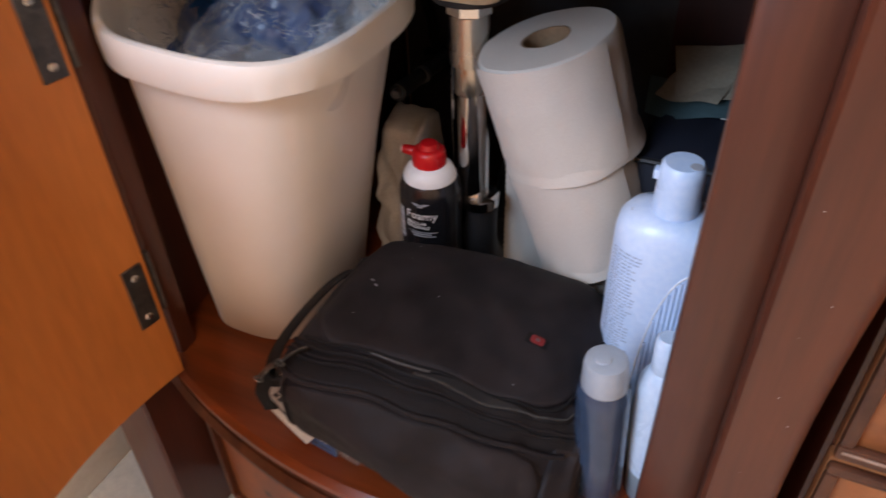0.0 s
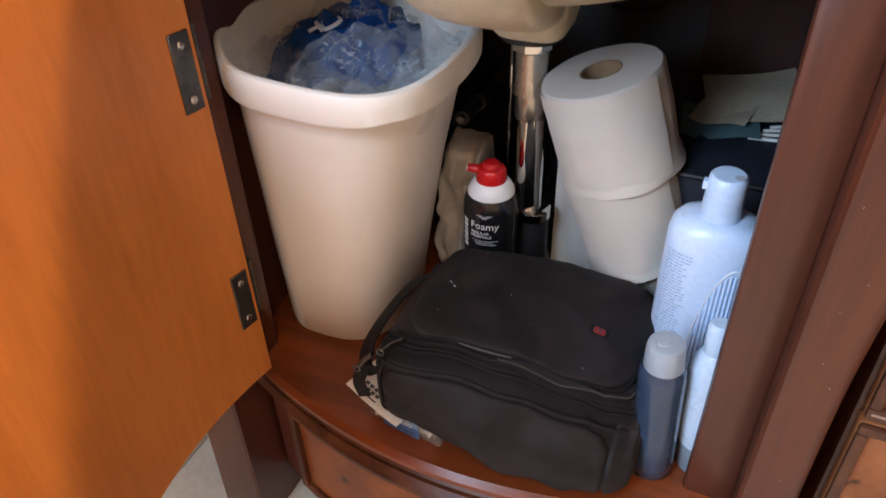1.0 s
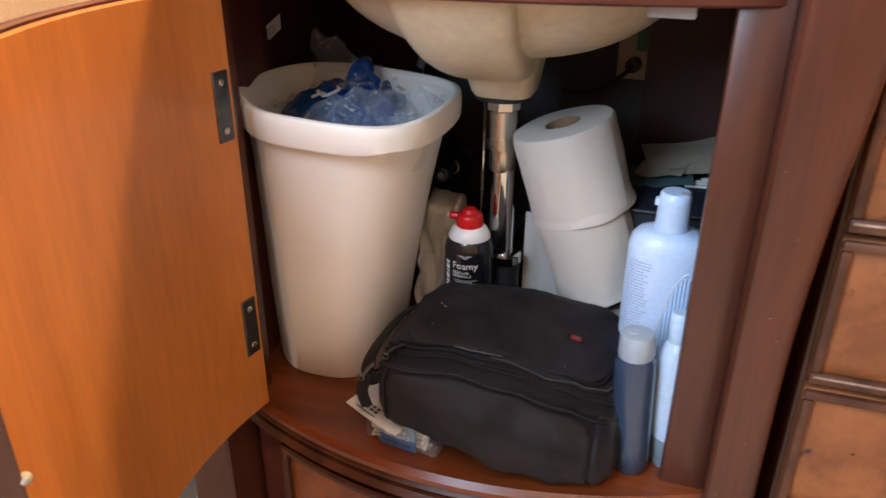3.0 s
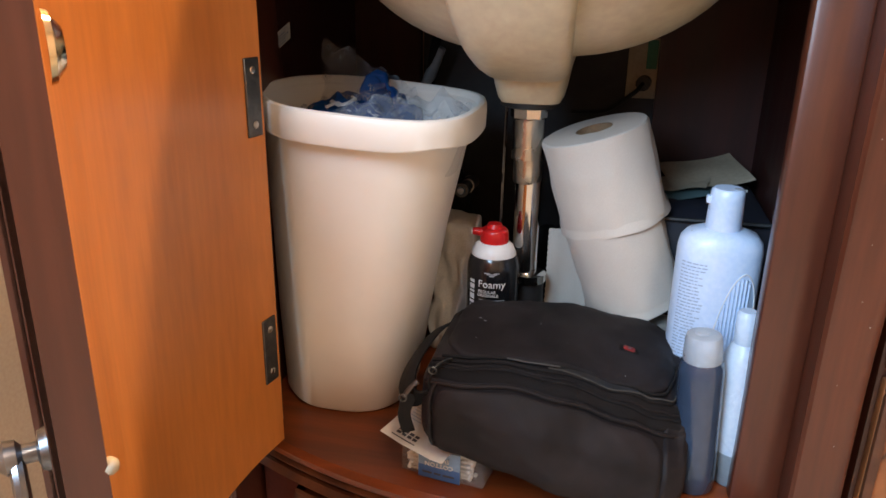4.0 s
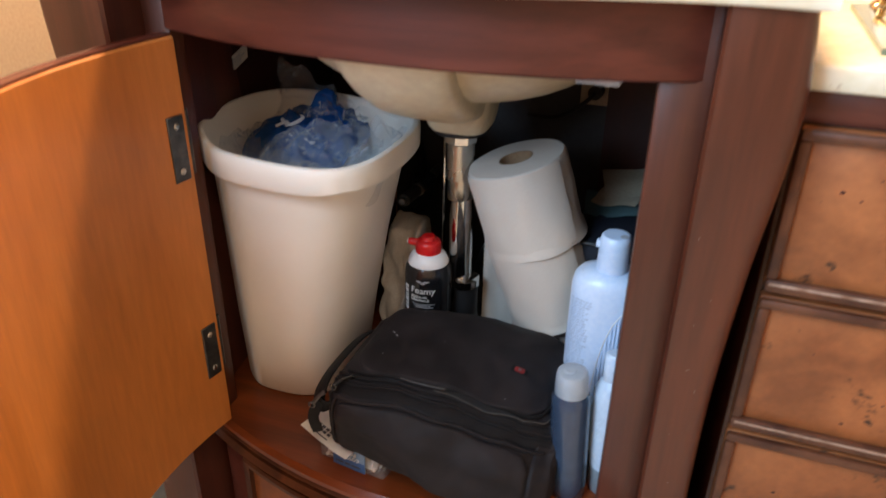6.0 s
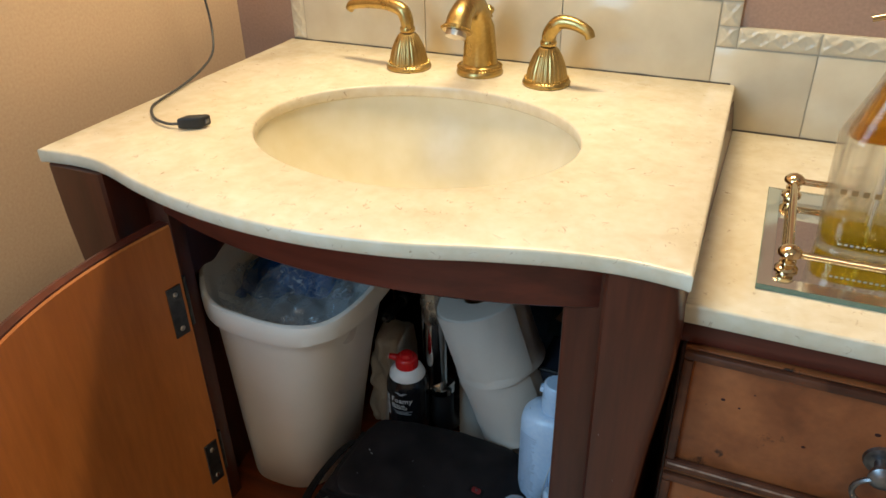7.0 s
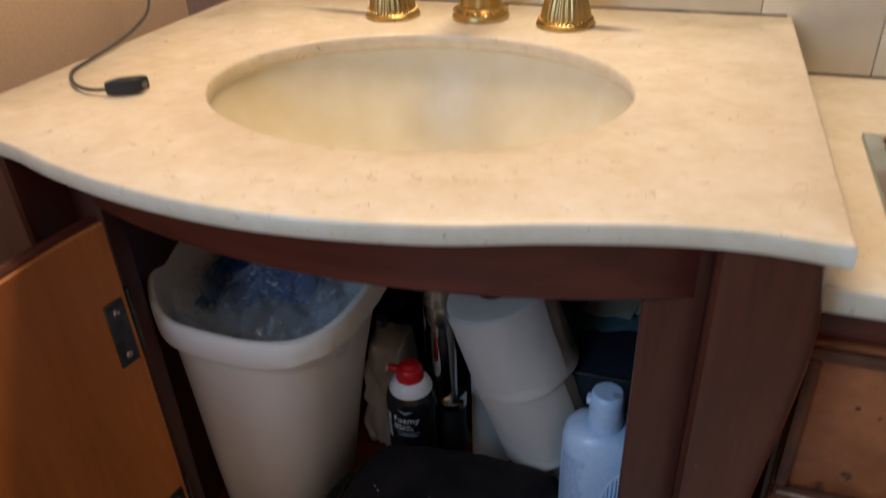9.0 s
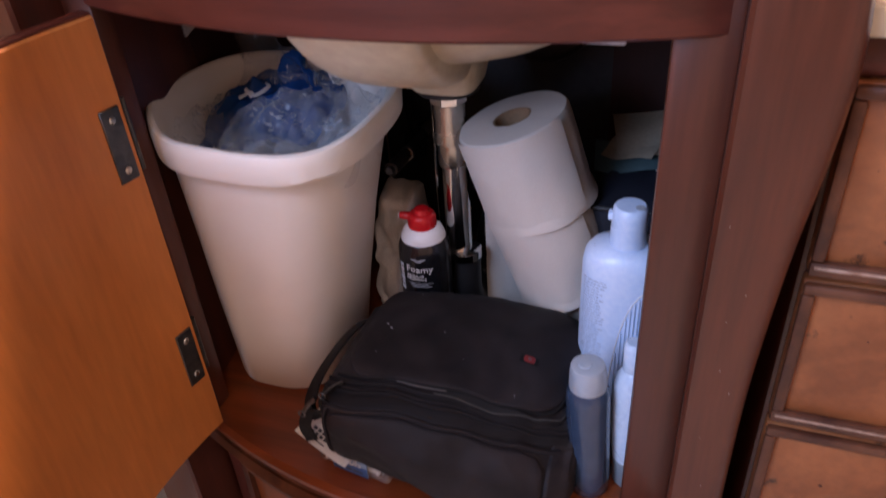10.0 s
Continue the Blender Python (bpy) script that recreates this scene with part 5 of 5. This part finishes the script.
# ---- bottles ----
soap = thing("lotion_bottle", "pale blue white lotion bottle with flip cap", "bottle", (0.2025, -0.335, 0.3005))
rings = []
for z, hx, hy in ((0.0, 0.036, 0.026), (0.004, 0.0395, 0.029), (0.05, 0.0405, 0.030), (0.15, 0.0410, 0.030), (0.212, 0.0405, 0.030), (0.221, 0.039, 0.0285), (0.228, 0.0335, 0.026), (0.232, 0.022, 0.020), (0.233, 0.018, 0.018)):
    rings.append(superring(0, 0, hx, hy, z, 2.5, 64))
part("body", loft(rings), bottle_white, soap)
cp = part("cap", lathe([(0.0165, 0.232), (0.0172, 0.234), (0.0162, 0.264), (0.0155, 0.2715), (0.0135, 0.2735), (0.003, 0.2738)], 36, (0.0, 0, 0)), bottle_white, soap, "flip cap")
part("cap_lip", round_box(boxy(-0.0195, -0.013, -0.006, 0.003, 0.258, 0.266), (0.4, 0.4, 0.4), 5), bottle_white, cp)
part("cap_notch", lathe([(0.0045, 0.0), (0.0045, 0.0004)], 14, (0.009, -0.004, 0.2737)), print_grey, cp)
YF = lambda x: -0.0302 * (max(0.0, 1 - abs(x / 0.0412) ** 2.5)) ** (1 / 2.5)
on_soap = lambda x, y, d: (x, YF(x) - 0.0005 - d, y)
rng = random.Random(3)
bars(wordy(rng, -0.036, -0.012, 0.10, 0.205, 30, 0.34), print_faint, soap, on_soap, "small_print")
bm = bmesh.new()
for i in range(9):
    x = 0.000 + i * 0.0036
    top = 0.045 + 0.150 * math.sqrt(max(0.02, 1 - ((x - 0.022) / 0.026) ** 2))
    tube([(x, YF(x) - 0.0001, 0.02), (x, YF(x) - 0.0001, top - 0.004)], 0.0012, 6, 1, bm=bm)
part("ribs", bm, bottle_white, soap, "vertical moulded ribs")
arc = [(-0.006 + 0.0, 0.03), (-0.004, 0.09), (0.002, 0.145), (0.012, 0.182), (0.024, 0.196), (0.034, 0.178), (0.038, 0.14)]
part("arch_line", tube([(x, YF(x) - 0.0002, z) for x, z in arc], 0.0007, 6, 6), print_white, soap, "thin white arch line")
bars([(-0.030, -0.025, 0.0, 0.001), (-0.030, -0.026, 0.002, 0.001), (-0.029, -0.024, 0.004, 0.001)], print_grey, soap, lambda x, y, d: (x, -0.008 + y, 0.2294), "date_print")

bl = thing("shampoo_bottle", "smoky blue travel bottle with frosted cap", "bottle", (0.1945, -0.432, 0.3005), (0, -3, 0))
part("body", lathe([(0.0175, 0.0), (0.0200, 0.003), (0.0205, 0.02), (0.0205, 0.122), (0.0195, 0.132), (0.0165, 0.137), (0.016, 0.139)], 40), bottle_clear_blue, bl)
part("cap", lathe([(0.0172, 0.136), (0.0175, 0.138), (0.0164, 0.156), (0.0152, 0.161), (0.0110, 0.163), (0.003, 0.1632)], 36), frosted, bl, "frosted clear flip cap")
part("cap_button", lathe([(0.0065, 0.1630), (0.006, 0.1645), (0.002, 0.165)], 20, (-0.002, -0.002, 0)), frosted, bl)
wb = thing("travel_bottle", "white tapered travel bottle with cloudy base", "bottle", (0.2330, -0.412, 0.3005), (0, -3, 0))
part("body", lathe([(0.0188, 0.036), (0.0200, 0.06), (0.0198, 0.110), (0.0180, 0.134), (0.0120, 0.146), (0.0085, 0.150)], 32), lotion, wb)
part("base", lathe([(0.0165, 0.0), (0.0183, 0.003), (0.0188, 0.0355)], 32), lotion_low, wb, "darker half-empty base")
part("cap", lathe([(0.0100, 0.148), (0.0105, 0.150), (0.0095, 0.177), (0.0070, 0.180)], 24), lotion, wb)

# ---- cotton swabs and card under the bag ----
sw = thing("cotton_swab_box", "clear box of cotton swabs, blue label upside down", "box", (-0.042, -0.461, 0.3005), (0, 0, -8))
part("case", box(-0.040, 0.046, -0.026, 0.030, 0.0005, 0.034, 0.003), pet, sw)
rng = random.Random(8)
for r in range(6):
    for c in range(4):
        bm = tube([(-0.030, 0, 0), (0.030, 0, 0)], 0.0011, 6, 1)
        m = Matrix.Translation((rng.uniform(-0.002, 0.002), -0.021 + c * 0.0035, 0.0045 + r * 0.0047)) @ Matrix.Rotation(rng.uniform(-0.05, 0.05), 4, "Z")
        bm.transform(m)
        s = part("swab", bm, swab_stick, sw)
        for e in (-0.031, 0.031):
            bm = ball((e, 0, 0), 0.0023, 8)
            bm.transform(m)
            part("tip", bm, cotton, s)
lab = part("label", box(-0.0205, 0.0225, -0.0275, -0.0264, 0.001, 0.0335, 0.0003), label_pale, sw, "blue and pale label")
part("label_band", box(-0.0205, 0.0225, -0.0280, -0.0276, 0.001, 0.0150, 0.0002), label_blue, lab)
flip = lambda cx, cz: (lambda x, y, d: Vector((cx - x, -0.0283 - d, cz - y)))
lettering("COTTON", 0.0068, print_white, lab, flip(0.001, 0.0195))
lettering("SWABS", 0.0068, print_white, lab, flip(0.001, 0.0262))
bars([(-0.016, -0.006, 0.0065, 0.0022), (-0.004, 0.003, 0.0065, 0.0022), (0.005, 0.017, 0.0065, 0.0022)], print_dark, lab, lambda x, y, d: (x, -0.0284, y), "maker_print")
cd = thing("paper_sachet", "white printed card slipped under the bag", "card", (-0.055, -0.466, 0.3375), (2, 1, -18))
part("sheet", crumple(16, 14, lambda u, v: (-0.040 + 0.07 * u, -0.036 + 0.072 * v, 0.010 * (1 - u) ** 2 + 0.0015 * noise.noise((u * 3, v * 3, 5)))), paper_white, cd)
bars([(-0.028 + 0.006 * (i % 4), -0.0235 + 0.006 * (i % 4), -0.026 + 0.005 * (i // 4), 0.0038) for i in range(8)] + [(-0.030, -0.004, -0.031, 0.0015)], print_dark, cd, lambda x, y, d: (x, y, 0.0012 + 0.010 * ((0.03 - x) / 0.07) ** 2), "print")
bars([(-0.032, -0.006, 0.000 + 0.0045 * i, 0.0012) for i in range(5)], print_grey, cd, lambda x, y, d: (x, y, 0.0012 + 0.010 * ((0.03 - x) / 0.07) ** 2), "small_print")

# ---- back of the cabinet ----
cl = thing("folded_cloth", "crumpled unbleached cloth stuffed behind the basket", "cloth", (-0.088, -0.200, 0.3005))
part("folds", round_box(lambda u, v, w: (-0.040 + 0.066 * u + 0.018 * w * (1 - u), -0.03 + 0.06 * v, 0.182 * w), (0.22, 0.6, 0.14), 26,
                        lambda p, e: Vector((0.006 * noise.noise(p * 34), 0.014 * noise.noise((p.x * 75, p.z * 14, 2)) + 0.004 * noise.noise(p * 90), 0.008 * noise.noise(p * 40)))), cloth, cl, smooth=180)
vl = thing("shutoff_valve", "black supply hose and shut-off valve", "valve", (-0.118, -0.070, 0.475))
part("body", lathe([(0.006, -0.02), (0.015, -0.018), (0.017, 0.0), (0.015, 0.016), (0.008, 0.02)], 20), black_rubber, vl)
bar = part("handle_bar", tube([(0.004, -0.006, 0.010), (0.024, -0.030, 0.024), (0.030, -0.100, 0.036), (0.035, -0.160, 0.046)], [0.010, 0.0085, 0.0080, 0.0085], 14, 5), black_rubber, vl, "black rubber hose end towards the door")
part("bar_tip", tube([(0.035, -0.1600, 0.046), (0.0354, -0.1665, 0.047)], [0.0050, 0.0040], 14, 1), pewter, bar, "bright metal tip")
part("bar_collar", tube([(0.0300, -0.094, 0.0350), (0.0304, -0.102, 0.0362)], 0.0092, 14, 1), pewter, bar)
part("hose", tube([(0, 0, 0.018), (-0.012, 0.01, 0.06), (-0.035, 0.01, 0.11), (-0.050, 0.02, 0.155), (-0.030, 0.0, 0.23), (0.02, -0.02, 0.30)], 0.0065, 12), zip_mat, vl)
part("hose_end", tube([(-0.058, 0.02, 0.140), (-0.034, 0.014, 0.197)], [0.0085, 0.0070], 12, 1), lotion_low, vl, "pale plastic hose end")
part("pipe", tube([(0, 0.0, 0.0), (0, 0.066, 0.0)], 0.008, 12, 1), chrome_dull, vl)
out = thing("wall_outlet", "beige wall plate with black plug behind the basin", "outlet", (0.118, -0.006, 0.650))
part("plate", box(-0.020, 0.020, -0.004, 0.0015, -0.040, 0.040, 0.002), paper_cream, out)
part("plug", tube([(0.004, -0.004, -0.018), (0.002, -0.022, -0.018)], 0.010, 12, 1), black_rubber, out)
part("tag", box(0.004, 0.018, -0.0075, -0.0045, 0.0, 0.038, 0.001), green, out, "green tag")
part("lead", tube([(0.002, -0.022, -0.018), (-0.01, -0.035, -0.03), (-0.045, -0.03, -0.055), (-0.09, -0.02, -0.06)], 0.003, 8), black_rubber, out)
nb = thing("storage_box", "dark navy fabric storage box full of papers", "box", (0.208, -0.165, 0.3005))
bm = box(-0.056, 0.060, -0.075, 0.100, 0.0, 0.212, 0.004)
part("shell", bm, navy, nb)
part("rim", tube([(-0.055, -0.077, 0.210), (0.060, -0.077, 0.211)], 0.003, 8, 1), black_rubber, nb)
part("handle", tube([(-0.02, -0.078, 0.155), (-0.015, -0.090, 0.170), (0.022, -0.090, 0.170), (0.028, -0.078, 0.155)], 0.003, 8), black_rubber, nb)
for name, label, m_, at, rot, sz in (("paper_sheet", "curled cream paper lying on the storage box", paper_cream, (0.205, -0.085, 0.5300), (6, -7, 12), (0.050, 0.050)),
                                     ("paper_sheet", "white paper lying on the storage box", paper_cream, (0.180, -0.120, 0.5215), (4, -4, -12), (0.030, 0.024)),
                                     ("card", "teal card lying on the storage box", paper_teal, (0.178, -0.128, 0.5155), (2, 0, 8), (0.040, 0.036))):
    o = thing(name, label, "paper", at, rot)
    part("sheet", crumple(12, 12, lambda u, v: (sz[0] * (2 * u - 1), sz[1] * (2 * v - 1), 0.012 * (u - 0.4) ** 2 + 0.004 * noise.noise((u * 2, v * 2, at[0] * 50)))), m_, o)
for i in range(4):
    o = thing("paper_stick", "short white paper stick on the storage box", "stick", (0.226 + 0.006 * i, -0.150 + 0.012 * i, 0.5150), (0, 0, 6 + 7 * i), "paper sticks")
    part("roll", tube([(-0.016, 0, 0), (0.016, 0, 0)], 0.0018, 8, 1), paper_white, o)

# ---- on the countertops ----
cb = thing("usb_cable", "dark grey cable with a black plug end", "cable", (0, 0, 0))
part("plug", round_box(lambda u, v, w: (-0.2415 + 0.0240 * u + 0.003 * (v - 0.5), -0.390 + 0.014 * u + 0.015 * (v - 0.5) * 1.0, TOP + 0.0012 + 0.0135 * w), (0.25, 0.3, 0.5), 8), plug_mat, cb)
part("port", box(-0.2178, -0.2162, -0.379, -0.373, TOP + 0.0055, TOP + 0.0100, 0.0003), pewter, cb)
part("wire", tube([(-0.2415, -0.390, TOP + 0.006), (-0.262, -0.392, TOP + 0.0045), (-0.292, -0.380, TOP + 0.0035), (-0.322, -0.350, TOP + 0.003), (-0.333, -0.315, TOP + 0.003), (-0.340, -0.275, TOP + 0.004), (-0.353, -0.22, TOP + 0.008),
                   (-0.375, -0.165, TOP + 0.016), (-0.395, -0.135, TOP + 0.040), (-0.402, -0.130, TOP + 0.075), (-0.403, -0.138, TOP + 0.11), (-0.405, -0.155, TOP + 0.16), (-0.41, -0.17, TOP + 0.30), (-0.43, -0.17, TOP + 0.42), (-0.447, -0.17, TOP + 0.46)], 0.0017, 8), cable_mat, cb)

tray = thing("vanity_tray", "small glass tray with gold rail on the marble", "tray", (0.386, -0.394, LOW))
TW, TD = 0.26, 0.211
part("glass", loft([[(0, 0, 0.0003), (TW, 0, 0.0003), (TW, TD, 0.0003), (0, TD, 0.0003)], [(0, 0, 0.0052), (TW, 0, 0.0052), (TW, TD, 0.0052), (0, TD, 0.0052)]], cap=(True, True)), glass_edge, tray, "green tinted glass edge", smooth=0)
part("bevel", loft([[(0.0005, 0.0005, 0.0054), (TW - 0.0005, 0.0005, 0.0054), (TW - 0.0005, TD - 0.0005, 0.0054), (0.0005, TD - 0.0005, 0.0054)],
                    [(0.012, 0.012, 0.0080), (TW - 0.012, 0.012, 0.0080), (TW - 0.012, TD - 0.012, 0.0080), (0.012, TD - 0.012, 0.0080)]], cap=(False, False)), mirror_tint, tray, "bevelled border", smooth=0)
part("mirror", box(0.0122, TW - 0.0122, 0.0122, TD - 0.0122, 0.004, 0.0081, 0), mirror, tray, "mirror glass", smooth=0)
POST = [(0.0075, 0.0), (0.0082, 0.002), (0.0065, 0.0045), (0.0040, 0.006), (0.0060, 0.009), (0.0060, 0.011), (0.0035, 0.013), (0.0062, 0.016), (0.0088, 0.020), (0.0085, 0.024), (0.0058, 0.028), (0.0022, 0.0305), (0.0005, 0.031)]
POST = [(r * 1.22, z * 0.80) for r, z in POST]
for x, y in ((0.023, 0.030), (0.023, 0.192), (0.230, 0.030), (0.230, 0.192)):
    part("rail_post", lathe(POST, 24, (x, y, 0.0082)), gold_pale, tray)
for a, b in (((0.023, 0.030), (0.023, 0.192)), ((0.023, 0.030), (0.230, 0.030)), ((0.023, 0.192), (0.230, 0.192)), ((0.230, 0.030), (0.230, 0.192))):
    part("rail", tube([(a[0], a[1], 0.0245), (b[0], b[1], 0.0245)], 0.0036, 10, 1), gold_pale, tray)

pf = thing("perfume_bottle", "clear glass perfume bottle, low amber liquid", "perfume", (0.4725, -0.302, LOW + 0.0083))
shape = ((0.0, 0.041, 0.024), (0.003, 0.0450, 0.028), (0.03, 0.0470, 0.030), (0.070, 0.0485, 0.031), (0.108, 0.0495, 0.031), (0.112, 0.0480, 0.030), (0.150, 0.030, 0.022), (0.183, 0.018, 0.015),
         (0.1832, 0.015, 0.012), (0.150, 0.0275, 0.0195), (0.110, 0.0425, 0.0280), (0.070, 0.0435, 0.0285), (0.03, 0.0440, 0.0275), (0.010, 0.041, 0.023), (0.007, 0.030, 0.016))
part("glass", loft([superring(0, 0, hx * 0.89, hy, z, 3.2, 48) for z, hx, hy in shape]), glass, pf)
part("liquid", loft([superring(0, 0, hx * 0.885, hy, z, 3.2, 40) for z, hx, hy in ((0.0068, 0.030, 0.016), (0.0098, 0.0413, 0.0233), (0.018, 0.0430, 0.0260), (0.025, 0.0440, 0.0272))]), amber_liquid, pf, "amber perfume")
part("shoulder", loft([superring(0, 0, hx * 0.87, hy * 0.94, z, 3.6, 40) for z, hx, hy in ((0.1125, 0.0418, 0.0272), (0.150, 0.0270, 0.0190), (0.180, 0.0150, 0.0120))]), amber_glass, pf, "amber tinted shoulder")
part("tube", tube([(0.0, 0, 0.012), (0.0, 0, 0.185)], 0.0013, 8, 1), swab_stick, pf)
part("collar", lathe([(0.020, 0.183), (0.021, 0.185), (0.020, 0.192), (0.012, 0.194)], 32, (0, 0, 0), 1.15, 0.9), gold_pale, pf, "gold collar")
part("cap", lathe([(0.011, 0.194), (0.011, 0.205), (0.007, 0.209)], 24), gold_pale, pf, "gold spray cap")
part("spray_arm", tube([(0.0, 0, 0.206), (-0.015, 0, 0.211), (-0.030, 0, 0.212), (-0.042, 0, 0.209)], [0.004, 0.0032, 0.0026, 0.0024], 10, 5), gold_pale, pf)
on_pf = lambda x, y, d: (x, -0.0313, y)
bars([(-0.034 + 0.009 * i, -0.029 + 0.009 * i, 0.066, 0.005) for i in range(7)], gold_pale, pf, on_pf, "gilt_print")
bars([(-0.024 + 0.0048 * i, -0.0212 + 0.0048 * i, 0.016, 0.0019) for i in range(10)], print_grey, pf, lambda x, y, d: (x, -0.0297, y), "maker_print")

tall = thing("perfume_bottle", "tall clear faceted bottle standing behind the perfume", "perfume", (0.506, -0.232, LOW + 0.0083))
shape = ((0.0, 0.046, 0.020), (0.004, 0.050, 0.024), (0.10, 0.041, 0.021), (0.19, 0.027, 0.017), (0.1905, 0.024, 0.014), (0.10, 0.037, 0.018), (0.010, 0.045, 0.020))
part("glass", loft([superring(0, 0, hx, hy, z, 4.5, 40) for z, hx, hy in shape]), glass, tall)
part("stopper", loft([superring(0, 0, hx, hy, z, 4.5, 32) for z, hx, hy in ((0.191, 0.020, 0.013), (0.215, 0.018, 0.012), (0.218, 0.014, 0.009))]), glass, tall, "clear glass stopper")
